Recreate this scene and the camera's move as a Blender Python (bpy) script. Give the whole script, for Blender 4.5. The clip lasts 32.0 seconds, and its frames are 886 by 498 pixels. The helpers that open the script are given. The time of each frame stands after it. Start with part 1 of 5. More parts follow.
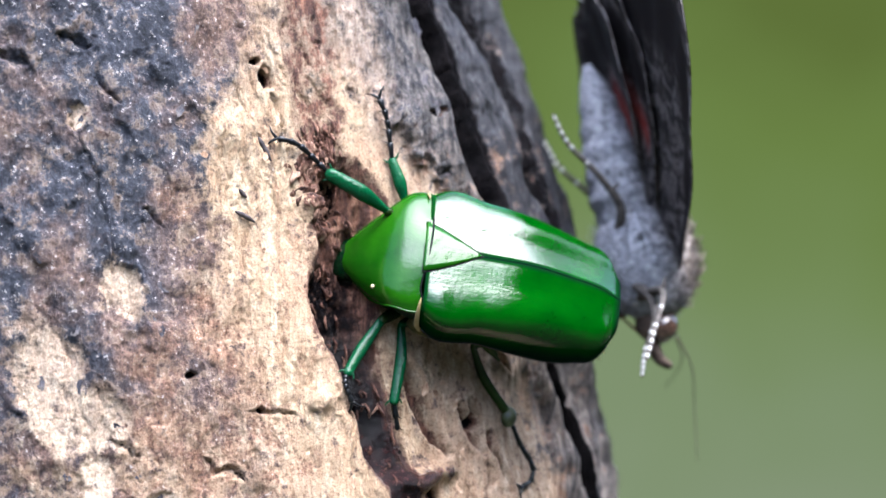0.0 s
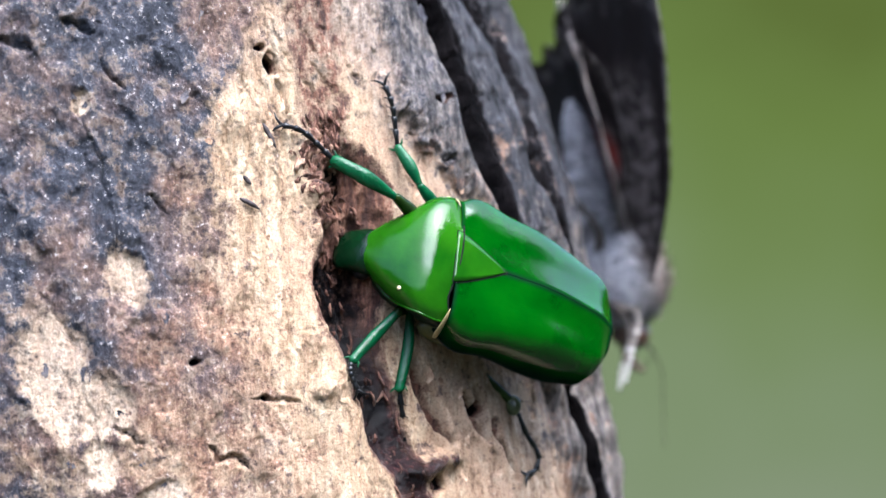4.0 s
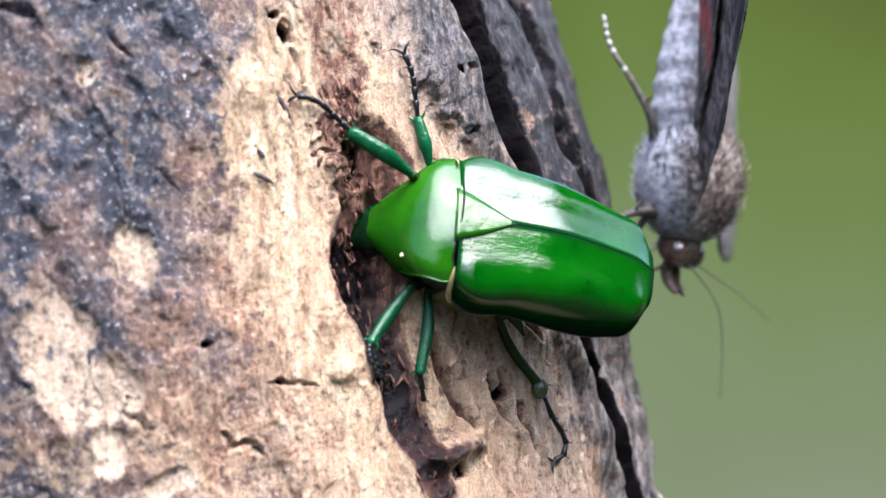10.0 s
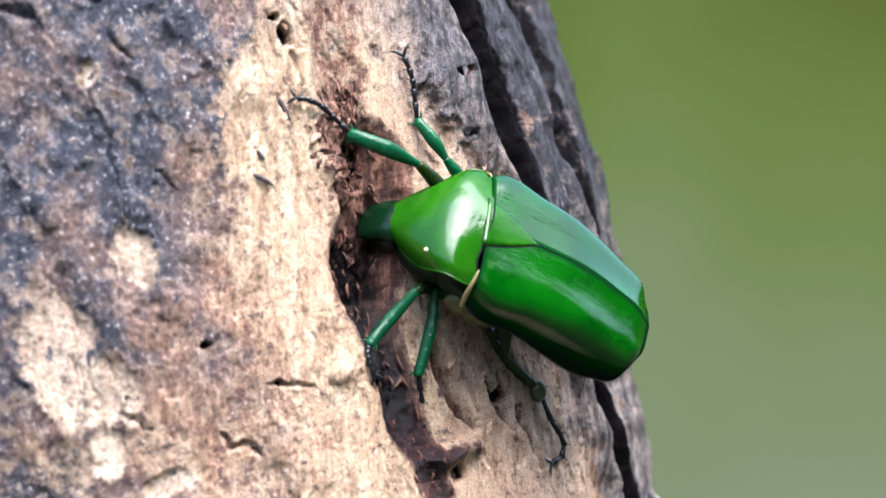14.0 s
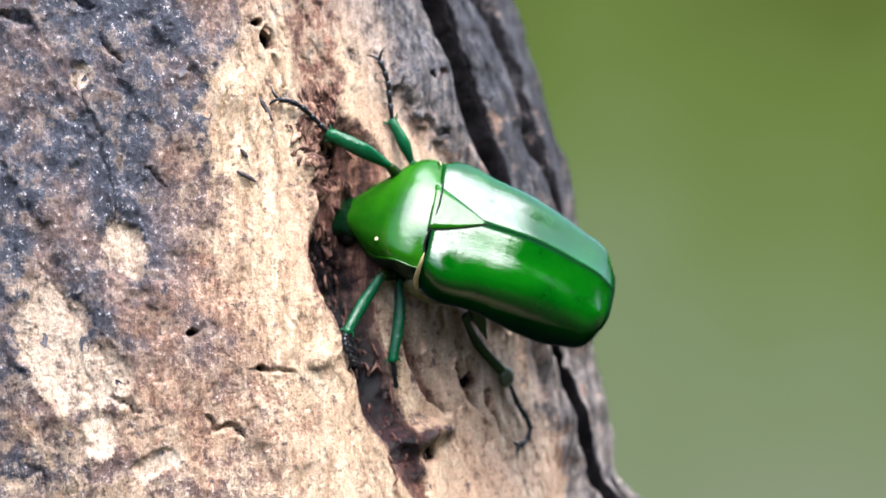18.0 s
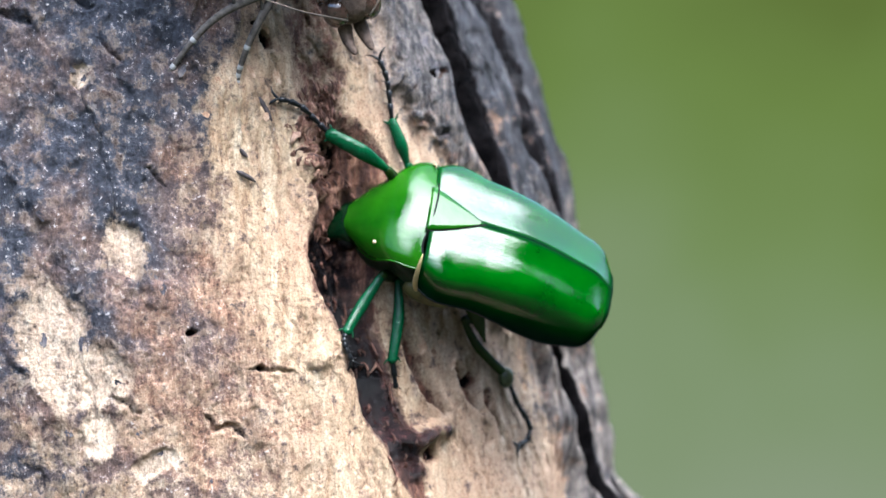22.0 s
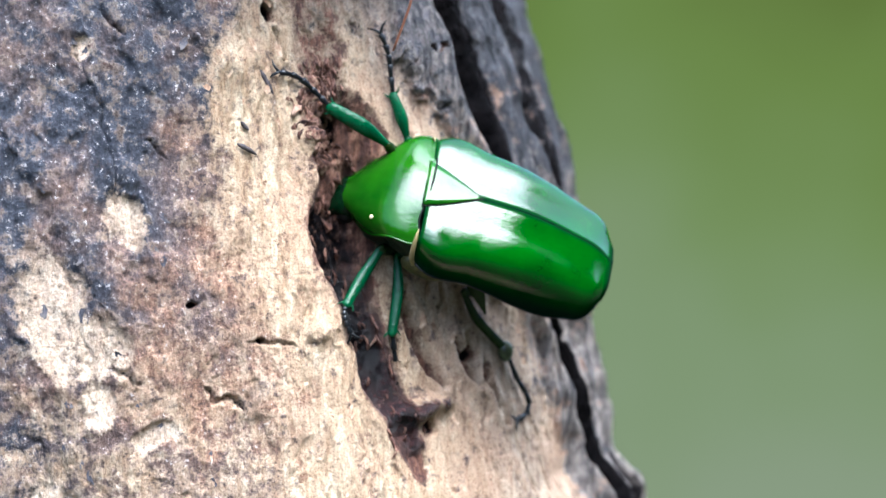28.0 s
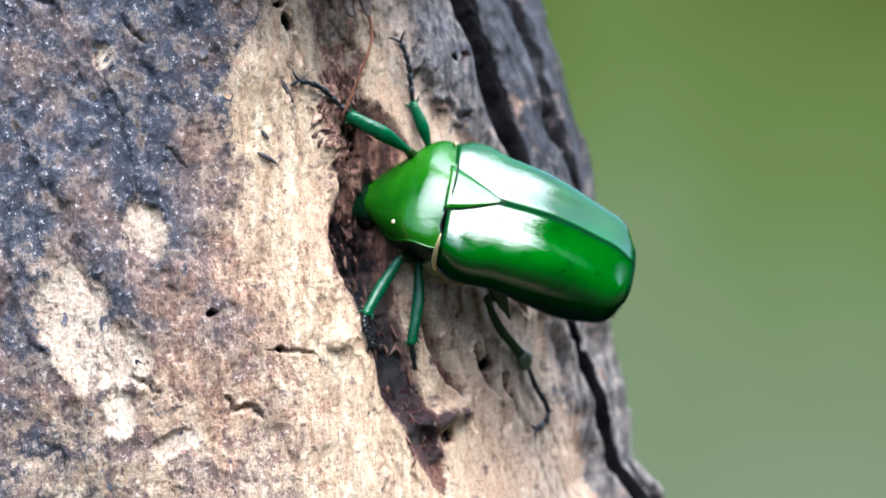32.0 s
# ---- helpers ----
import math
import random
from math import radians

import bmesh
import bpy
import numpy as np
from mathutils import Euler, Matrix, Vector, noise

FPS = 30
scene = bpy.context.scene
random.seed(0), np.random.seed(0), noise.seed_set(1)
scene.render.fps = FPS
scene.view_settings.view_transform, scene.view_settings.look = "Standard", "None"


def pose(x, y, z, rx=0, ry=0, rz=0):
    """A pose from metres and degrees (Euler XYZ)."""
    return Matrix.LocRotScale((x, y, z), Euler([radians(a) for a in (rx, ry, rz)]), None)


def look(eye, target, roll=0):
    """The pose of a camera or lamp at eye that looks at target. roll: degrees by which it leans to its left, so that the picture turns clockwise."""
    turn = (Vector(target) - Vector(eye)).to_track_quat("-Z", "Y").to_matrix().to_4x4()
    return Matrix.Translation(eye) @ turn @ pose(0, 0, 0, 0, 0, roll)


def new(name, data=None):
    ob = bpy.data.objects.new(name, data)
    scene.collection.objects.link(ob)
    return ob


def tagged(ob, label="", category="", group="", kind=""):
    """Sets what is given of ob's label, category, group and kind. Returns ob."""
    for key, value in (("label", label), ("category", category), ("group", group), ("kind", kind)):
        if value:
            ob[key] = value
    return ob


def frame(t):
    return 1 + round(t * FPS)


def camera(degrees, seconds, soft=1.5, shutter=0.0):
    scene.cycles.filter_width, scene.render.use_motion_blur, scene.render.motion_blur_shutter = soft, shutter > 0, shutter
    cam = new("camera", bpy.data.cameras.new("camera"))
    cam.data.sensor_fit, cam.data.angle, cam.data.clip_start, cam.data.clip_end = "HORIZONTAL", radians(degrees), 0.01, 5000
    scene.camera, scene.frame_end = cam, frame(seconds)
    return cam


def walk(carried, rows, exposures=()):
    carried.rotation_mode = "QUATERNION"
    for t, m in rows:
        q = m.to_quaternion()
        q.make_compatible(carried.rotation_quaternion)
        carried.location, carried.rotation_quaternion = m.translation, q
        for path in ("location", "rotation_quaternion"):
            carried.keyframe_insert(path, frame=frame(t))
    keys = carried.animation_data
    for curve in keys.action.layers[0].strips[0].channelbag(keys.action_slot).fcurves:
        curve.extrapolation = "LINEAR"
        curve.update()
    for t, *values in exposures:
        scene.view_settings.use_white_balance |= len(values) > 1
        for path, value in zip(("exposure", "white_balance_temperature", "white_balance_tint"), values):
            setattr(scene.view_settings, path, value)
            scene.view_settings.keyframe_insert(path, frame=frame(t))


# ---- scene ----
# The camera: a long lens on a tripod that pans a little and creeps in and out.
EYE_Z = 1.30
cam = camera(17.82, 32.0)
cam.data.dof.use_dof = True
cam.data.dof.focus_distance = 0.2395
cam.data.dof.aperture_fstop = 29.0
walk(cam, [
    (0, look((0, -0.24765, EYE_Z), (-0.00027, 0.75235, EYE_Z + 0.01389), -0.34)),
    (0.5, look((0, -0.24706, EYE_Z), (-0.00076, 0.75294, EYE_Z + 0.01381), -0.30)),
    (1, look((0, -0.24693, EYE_Z), (-0.00114, 0.75307, EYE_Z + 0.01367), -0.24)),
    (1.5, look((0, -0.24668, EYE_Z), (-0.00159, 0.75332, EYE_Z + 0.01311), -0.28)),
    (2, look((0, -0.24698, EYE_Z), (-0.00167, 0.75302, EYE_Z + 0.01239), -0.26)),
    (2.5, look((0, -0.24687, EYE_Z), (-0.00189, 0.75313, EYE_Z + 0.01164), -0.29)),
    (3, look((0, -0.24691, EYE_Z), (-0.00205, 0.75309, EYE_Z + 0.01106), -0.30)),
    (3.5, look((0, -0.24680, EYE_Z), (-0.00213, 0.75320, EYE_Z + 0.01042), -0.27)),
    (5.5, look((0, -0.24666, EYE_Z), (-0.00222, 0.75334, EYE_Z + 0.00551), -0.32)),
    (6, look((0, -0.24625, EYE_Z), (-0.00259, 0.75375, EYE_Z + 0.00465), -0.28)),
    (6.5, look((0, -0.24529, EYE_Z), (-0.00327, 0.75471, EYE_Z + 0.00429), -0.21)),
    (7, look((0, -0.24451, EYE_Z), (-0.00400, 0.75549, EYE_Z + 0.00425), -0.27)),
    (7.5, look((0, -0.24277, EYE_Z), (-0.00526, 0.75723, EYE_Z + 0.00492), -0.17)),
    (8, look((0, -0.24116, EYE_Z), (-0.00648, 0.75884, EYE_Z + 0.00560), -0.21)),
    (8.5, look((0, -0.23923, EYE_Z), (-0.00789, 0.76077, EYE_Z + 0.00640), -0.19)),
    (9, look((0, -0.23751, EYE_Z), (-0.00921, 0.76249, EYE_Z + 0.00715), -0.22)),
    (9.5, look((0, -0.23629, EYE_Z), (-0.01031, 0.76371, EYE_Z + 0.00568), -0.30)),
    (10, look((0, -0.23615, EYE_Z), (-0.01040, 0.76385, EYE_Z + 0.00152), -0.36)),
    (10.5, look((0, -0.23622, EYE_Z), (-0.01035, 0.76378, EYE_Z + 0.00147), -0.32)),
    (11, look((0, -0.23621, EYE_Z), (-0.01032, 0.76379, EYE_Z + 0.00198), -0.32)),
    (12, look((0, -0.23641, EYE_Z), (-0.01006, 0.76359, EYE_Z + 0.00207), -0.28)),
    (13, look((0, -0.23676, EYE_Z), (-0.00989, 0.76324, EYE_Z + 0.00199), -0.29)),
    (14, look((0, -0.23670, EYE_Z), (-0.00998, 0.76330, EYE_Z + 0.00220), -0.19)),
    (14.5, look((0, -0.23642, EYE_Z), (-0.01013, 0.76358, EYE_Z + 0.00237), -0.09)),
    (16.5, look((0, -0.24657, EYE_Z), (-0.00264, 0.75343, EYE_Z + -0.00033), -0.08)),
    (17, look((0, -0.24877, EYE_Z), (-0.00115, 0.75123, EYE_Z + -0.00054), -0.06)),
    (17.5, look((0, -0.24969, EYE_Z), (-0.00034, 0.75031, EYE_Z + -0.00057), -0.13)),
    (18, look((0, -0.25021, EYE_Z), (0.00005, 0.74979, EYE_Z + -0.00027), -0.04)),
    (19, look((0, -0.25000, EYE_Z), (0.00000, 0.75000, EYE_Z + -0.00000), -0.00)),
    (20, look((0, -0.24988, EYE_Z), (0.00006, 0.75012, EYE_Z + -0.00012), -0.00)),
    (21, look((0, -0.24961, EYE_Z), (-0.00011, 0.75039, EYE_Z + -0.00022), -0.03)),
    (22, look((0, -0.24989, EYE_Z), (0.00011, 0.75011, EYE_Z + -0.00024), -0.02)),
    (22.5, look((0, -0.24990, EYE_Z), (0.00027, 0.75010, EYE_Z + -0.00049), 0.08)),
    (23, look((0, -0.24990, EYE_Z), (0.00031, 0.75010, EYE_Z + -0.00098), 0.11)),
    (23.5, look((0, -0.25002, EYE_Z), (0.00038, 0.74998, EYE_Z + -0.00184), 0.08)),
    (24, look((0, -0.25021, EYE_Z), (0.00051, 0.74979, EYE_Z + -0.00292), 0.12)),
    (24.5, look((0, -0.24994, EYE_Z), (0.00052, 0.75006, EYE_Z + -0.00397), 0.17)),
    (25, look((0, -0.25007, EYE_Z), (0.00060, 0.74993, EYE_Z + -0.00498), 0.20)),
    (25.5, look((0, -0.25028, EYE_Z), (0.00069, 0.74972, EYE_Z + -0.00616), 0.19)),
    (27.5, look((0, -0.25039, EYE_Z), (0.00068, 0.74961, EYE_Z + -0.01002), 0.26)),
    (28, look((0, -0.25026, EYE_Z), (0.00009, 0.74974, EYE_Z + -0.00951), 0.29)),
    (28.5, look((0, -0.25005, EYE_Z), (-0.00077, 0.74995, EYE_Z + -0.00850), 0.33)),
    (29, look((0, -0.25040, EYE_Z), (-0.00148, 0.74960, EYE_Z + -0.00765), 0.36)),
    (29.5, look((0, -0.25066, EYE_Z), (-0.00225, 0.74934, EYE_Z + -0.00686), 0.40)),
    (30, look((0, -0.25052, EYE_Z), (-0.00325, 0.74948, EYE_Z + -0.00652), 0.40)),
    (31, look((0, -0.25068, EYE_Z), (-0.00504, 0.74932, EYE_Z + -0.00653), 0.37)),
    (32, look((0, -0.25070, EYE_Z), (-0.00686, 0.74930, EYE_Z + -0.00637), 0.42)),
], [(0, 2.64, 5560, 10), (3, 2.64, 5560, 10), (8, 2.67, 5640, 12), (11, 2.69, 5720, 12), (13, 2.71, 5680, 12), (17, 2.69, 5800, 10), (20, 2.69, 5760, 9), (22, 2.71, 5540, 6), (25, 2.71, 5500, 6), (28, 2.74, 5340, 5), (32, 2.74, 5340, 5)])

# World, sun and exposure: bright thin overcast.
SUN_EL, SUN_AZ = 62.0, 138.0        # degrees; azimuth clockwise from +y
world = bpy.data.worlds.new("sky")
scene.world = world
world.use_nodes = True
wn = world.node_tree
sky = wn.nodes.new("ShaderNodeTexSky")
sky.sky_type, sky.sun_disc = "NISHITA", False
sky.sun_elevation, sky.sun_rotation = radians(SUN_EL), radians(SUN_AZ)
sky.dust_density, sky.ozone_density = 6.0, 0.6
wn.links.new(sky.outputs[0], wn.nodes["Background"].inputs[0])
wn.nodes["Background"].inputs[1].default_value = 0.15
sun = new("sun", bpy.data.lights.new("sun", "SUN"))
sun.data.energy, sun.data.angle, sun.data.color = 1.7, radians(58), (0.99, 0.98, 1.01)
el, az = radians(SUN_EL), radians(SUN_AZ)
sun.matrix_world = look((0, 0, 5), Vector((0, 0, 5)) - Vector((math.sin(az) * math.cos(el), math.cos(az) * math.cos(el), math.sin(el))))

MM = 0.001


# ---- materials ----
def material(name):
    m = bpy.data.materials.new(name)
    m.use_nodes = True
    return m, m.node_tree.nodes, m.node_tree.links, m.node_tree.nodes["Principled BSDF"]


def node(nodes, kind, **values):
    n = nodes.new(kind)
    for key, value in values.items():
        n.inputs[key].default_value = value
    return n


def noise_tex(nodes, links, vector, scale, detail=6.0, rough=0.6):
    n = node(nodes, "ShaderNodeTexNoise", Scale=scale, Detail=detail, Roughness=rough)
    if vector is not None:
        links.new(vector, n.inputs["Vector"])
    return n.outputs["Fac"]


def ramp(nodes, links, fac, stops):
    n = nodes.new("ShaderNodeValToRGB")
    n.color_ramp.elements[0].position, n.color_ramp.elements[1].position = stops[0][0], stops[-1][0]
    n.color_ramp.elements[0].color, n.color_ramp.elements[1].color = (*stops[0][1], 1), (*stops[-1][1], 1)
    for p, c in stops[1:-1]:
        n.color_ramp.elements.new(p).color = (*c, 1)
    links.new(fac, n.inputs["Fac"])
    return n.outputs["Color"]


def mix(nodes, links, fac, a, b, blend="MIX"):
    n = nodes.new("ShaderNodeMix")
    n.data_type, n.blend_type = "RGBA", blend
    for socket, value in ((n.inputs[0], fac), (n.inputs[6], a), (n.inputs[7], b)):
        if isinstance(value, (int, float)):
            socket.default_value = value
        elif isinstance(value, tuple):
            socket.default_value = (*value, 1)
        else:
            links.new(value, socket)
    return n.outputs[2]


def calc(nodes, links, op, a, b, clamp=False):
    n = nodes.new("ShaderNodeMath")
    n.operation, n.use_clamp = op, clamp
    for socket, value in ((n.inputs[0], a), (n.inputs[1], b)):
        if isinstance(value, (int, float)):
            socket.default_value = value
        else:
            links.new(value, socket)
    return n.outputs[0]


def bump(nodes, links, height, shader, strength, distance):
    n = node(nodes, "ShaderNodeBump", Strength=strength, Distance=distance)
    links.new(height, n.inputs["Height"])
    links.new(n.outputs[0], shader.inputs["Normal"])
    return n


def attribute(nodes, name):
    n = nodes.new("ShaderNodeAttribute")
    n.attribute_name = name
    return n.outputs["Fac"]


def stretched(nodes, links, scale, turn=(0, 0, 0)):
    tc = nodes.new("ShaderNodeTexCoord")
    mp = nodes.new("ShaderNodeMapping")
    mp.inputs["Scale"].default_value, mp.inputs["Rotation"].default_value = scale, turn
    links.new(tc.outputs["Object"], mp.inputs["Vector"])
    return mp.outputs["Vector"]


def trunk_material():
    """Weathered bark, bare pale wood, brown rotten furrow, and shade painted dark in the clefts; where each lies is
    stored on the mesh.
    """
    m, n, l, s = material("weathered_trunk")
    v = stretched(n, l, (1, 1, 1))
    along = stretched(n, l, (1.0, 1.0, 0.20), (0, radians(-11.8), 0))
    grit = noise_tex(n, l, v, 5200, 3, 0.7)
    fine = noise_tex(n, l, v, 1900, 6, 0.75)
    mid = noise_tex(n, l, v, 560, 8, 0.72)
    wide = noise_tex(n, l, v, 150, 6, 0.65)
    blot = noise_tex(n, l, stretched(n, l, (1.0, 1.0, 0.7)), 90, 5, 0.6)
    fibre = noise_tex(n, l, along, 1100, 8, 0.72)
    bark = ramp(n, l, calc(n, l, "ADD", calc(n, l, "MULTIPLY", mid, 0.6), calc(n, l, "MULTIPLY", fine, 0.4)), [(0.36, (0.006, 0.008, 0.012)), (0.46, (0.027, 0.031, 0.046)), (0.55, (0.074, 0.078, 0.100)), (0.66, (0.29, 0.275, 0.275))])
    rusty = ramp(n, l, calc(n, l, "ADD", calc(n, l, "MULTIPLY", fibre, 0.45), calc(n, l, "MULTIPLY", fine, 0.55)), [(0.36, (0.050, 0.026, 0.020)), (0.47, (0.23, 0.122, 0.074)), (0.56, (0.45, 0.275, 0.172)), (0.68, (0.70, 0.51, 0.36))])
    f = calc(n, l, "MULTIPLY", calc(n, l, "SUBTRACT", calc(n, l, "ADD", calc(n, l, "MULTIPLY", wide, 0.6), calc(n, l, "MULTIPLY", blot, 0.4)), 0.47), 8.0, True)
    f = calc(n, l, "ADD", f, calc(n, l, "SUBTRACT", calc(n, l, "MULTIPLY", attribute(n, "rusty"), 0.62), 0.2), True)
    bark = mix(n, l, calc(n, l, "MULTIPLY", f, calc(n, l, "ADD", 0.5, calc(n, l, "MULTIPLY", attribute(n, "rusty"), 0.4))), bark, rusty)
    f = calc(n, l, "MULTIPLY", calc(n, l, "SUBTRACT", fine, 0.595), 17.0, True)
    bark = mix(n, l, calc(n, l, "MULTIPLY", f, 0.85), bark, (0.66, 0.62, 0.60))
    f = calc(n, l, "MULTIPLY", calc(n, l, "SUBTRACT", 0.42, fine), 8.0, True)
    bark = mix(n, l, calc(n, l, "MULTIPLY", f, 0.75), bark, (0.012, 0.011, 0.014))
    wood = ramp(n, l, fibre, [(0.30, (0.19, 0.108, 0.066)), (0.41, (0.40, 0.268, 0.158)), (0.54, (0.54, 0.405, 0.262)), (0.70, (0.75, 0.64, 0.46))])
    aged = ramp(n, l, fibre, [(0.30, (0.09, 0.064, 0.049)), (0.45, (0.25, 0.186, 0.143)), (0.60, (0.40, 0.32, 0.255)), (0.75, (0.56, 0.475, 0.395))])
    wood = mix(n, l, attribute(n, "aged"), wood, aged)
    f = calc(n, l, "MULTIPLY", calc(n, l, "SUBTRACT", calc(n, l, "ADD", calc(n, l, "MULTIPLY", blot, 0.5), calc(n, l, "MULTIPLY", mid, 0.5)), 0.49), 10.0, True)
    wood = mix(n, l, calc(n, l, "MULTIPLY", f, 0.7), wood, (0.42, 0.27, 0.175))
    f = calc(n, l, "MULTIPLY", calc(n, l, "SUBTRACT", mid, 0.53), 7.0, True)
    wood = mix(n, l, calc(n, l, "MULTIPLY", f, 0.5), wood, (0.33, 0.19, 0.115))
    wood = mix(n, l, calc(n, l, "MULTIPLY", attribute(n, "bleached"), 0.3), wood, ramp(n, l, fine, [(0.38, (0.62, 0.47, 0.37)), (0.58, (0.87, 0.77, 0.67))]))
    f = calc(n, l, "MULTIPLY", calc(n, l, "SUBTRACT", 0.39, fine), 9.0, True)
    wood = mix(n, l, calc(n, l, "MULTIPLY", f, 0.5), wood, (0.14, 0.075, 0.045))
    rot_and_shade = ramp(n, l, fibre, [(0.34, (0.010, 0.004, 0.003)), (0.46, (0.070, 0.027, 0.017)), (0.58, (0.20, 0.092, 0.056)), (0.72, (0.44, 0.265, 0.175))])
    # near-black colour painted in for the shade inside clefts, furrow and holes
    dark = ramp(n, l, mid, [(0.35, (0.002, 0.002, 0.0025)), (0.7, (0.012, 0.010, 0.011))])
    wob = calc(n, l, "MULTIPLY", calc(n, l, "SUBTRACT", mid, 0.5), 4.2)
    wob = calc(n, l, "ADD", wob, calc(n, l, "MULTIPLY", calc(n, l, "SUBTRACT", fine, 0.5), 1.1))

    def edge(name, gain, shift=0.0, fray=1.0):
        a = calc(n, l, "ADD", attribute(n, name), calc(n, l, "MULTIPLY", wob, fray))
        return calc(n, l, "ADD", calc(n, l, "MULTIPLY", calc(n, l, "SUBTRACT", a, 0.5), gain), 0.5 + shift, True)

    c = mix(n, l, edge("bare", 1.35), bark, wood)
    pale = ramp(n, l, fibre, [(0.36, (0.010, 0.009, 0.010)), (0.46, (0.078, 0.068, 0.063)), (0.57, (0.195, 0.168, 0.150)), (0.70, (0.36, 0.318, 0.282))])
    dark_bark = ramp(n, l, fibre, [(0.38, (0.004, 0.005, 0.008)), (0.48, (0.014, 0.015, 0.020)), (0.58, (0.038, 0.039, 0.047)), (0.71, (0.105, 0.102, 0.108))])
    c = mix(n, l, edge("grey", 2.0), c, mix(n, l, edge("dark_bark", 1.5), pale, dark_bark))
    rot_and_shade = mix(n, l, calc(n, l, "MULTIPLY", attribute(n, "wet"), 1.0, True), rot_and_shade, ramp(n, l, fine, [(0.38, (0.003, 0.0015, 0.002)), (0.52, (0.022, 0.009, 0.010)), (0.68, (0.085, 0.036, 0.032))]))
    c = mix(n, l, edge("rot_and_shade", 2.4, 0.0, 0.6), c, rot_and_shade)
    c = mix(n, l, edge("crevice_shade", 3.0, 0.1, 0.35), c, dark)
    c = mix(n, l, 0.6, c, ramp(n, l, grit, [(0.36, (0.36, 0.345, 0.33)), (0.54, (1.0, 1.0, 1.0))]), "MULTIPLY")
    l.new(c, s.inputs["Base Color"])
    r = ramp(n, l, attribute(n, "wet"), [(0.2, (0.8, 0.8, 0.8)), (0.8, (0.13, 0.13, 0.13))])
    l.new(r, s.inputs["Roughness"])
    # the painted crevice shade is also kept from shining, except where wet
    l.new(calc(n, l, "SUBTRACT", 0.4, calc(n, l, "MULTIPLY", edge("crevice_shade", 3.0, 0.1, 0.35), calc(n, l, "SUBTRACT", 0.37, calc(n, l, "MULTIPLY", attribute(n, "wet"), 0.37)))), s.inputs["Specular IOR Level"])
    h = calc(n, l, "ADD", calc(n, l, "MULTIPLY", fine, 0.9), calc(n, l, "ADD", calc(n, l, "MULTIPLY", mid, calc(n, l, "SUBTRACT", 1.0, calc(n, l, "MULTIPLY", attribute(n, "bare"), 0.75))), calc(n, l, "ADD", fibre, calc(n, l, "MULTIPLY", grit, 0.35))))
    bump(n, l, h, s, 0.8, 0.0006)
    return m


def plain(name, colour, rough=0.5, scale=900.0, spread=0.35, spec=0.5, coat=0.0, bumps=0.15, depth=0.00005):
    m, n, l, s = material(name)
    v = stretched(n, l, (1, 1, 1))
    f = noise_tex(n, l, v, scale, 6, 0.6)
    lo = tuple(c * (1 - spread) for c in colour)
    hi = tuple(min(1, c * (1 + spread)) for c in colour)
    l.new(ramp(n, l, f, [(0.3, lo), (0.7, hi)]), s.inputs["Base Color"])
    s.inputs["Roughness"].default_value = rough
    s.inputs["Specular IOR Level"].default_value = spec
    s.inputs["Coat Weight"].default_value = coat
    s.inputs["Coat Roughness"].default_value = 0.12
    bump(n, l, f, s, bumps, depth)
    return m


def flake_material(name, low, middle, high):
    """Loose bark or wood: fibrous, each piece a little different."""
    m, n, l, s = material(name)
    f = noise_tex(n, l, stretched(n, l, (1, 0.35, 1)), 1400, 7, 0.7)
    info = n.new("ShaderNodeObjectInfo")
    f = calc(n, l, "ADD", f, calc(n, l, "MULTIPLY", calc(n, l, "SUBTRACT", info.outputs["Random"], 0.5), 0.22))
    l.new(ramp(n, l, f, [(0.32, low), (0.5, middle), (0.7, high)]), s.inputs["Base Color"])
    s.inputs["Roughness"].default_value = 0.8
    s.inputs["Specular IOR Level"].default_value = 0.35
    bump(n, l, f, s, 0.9, 0.0003)
    return m


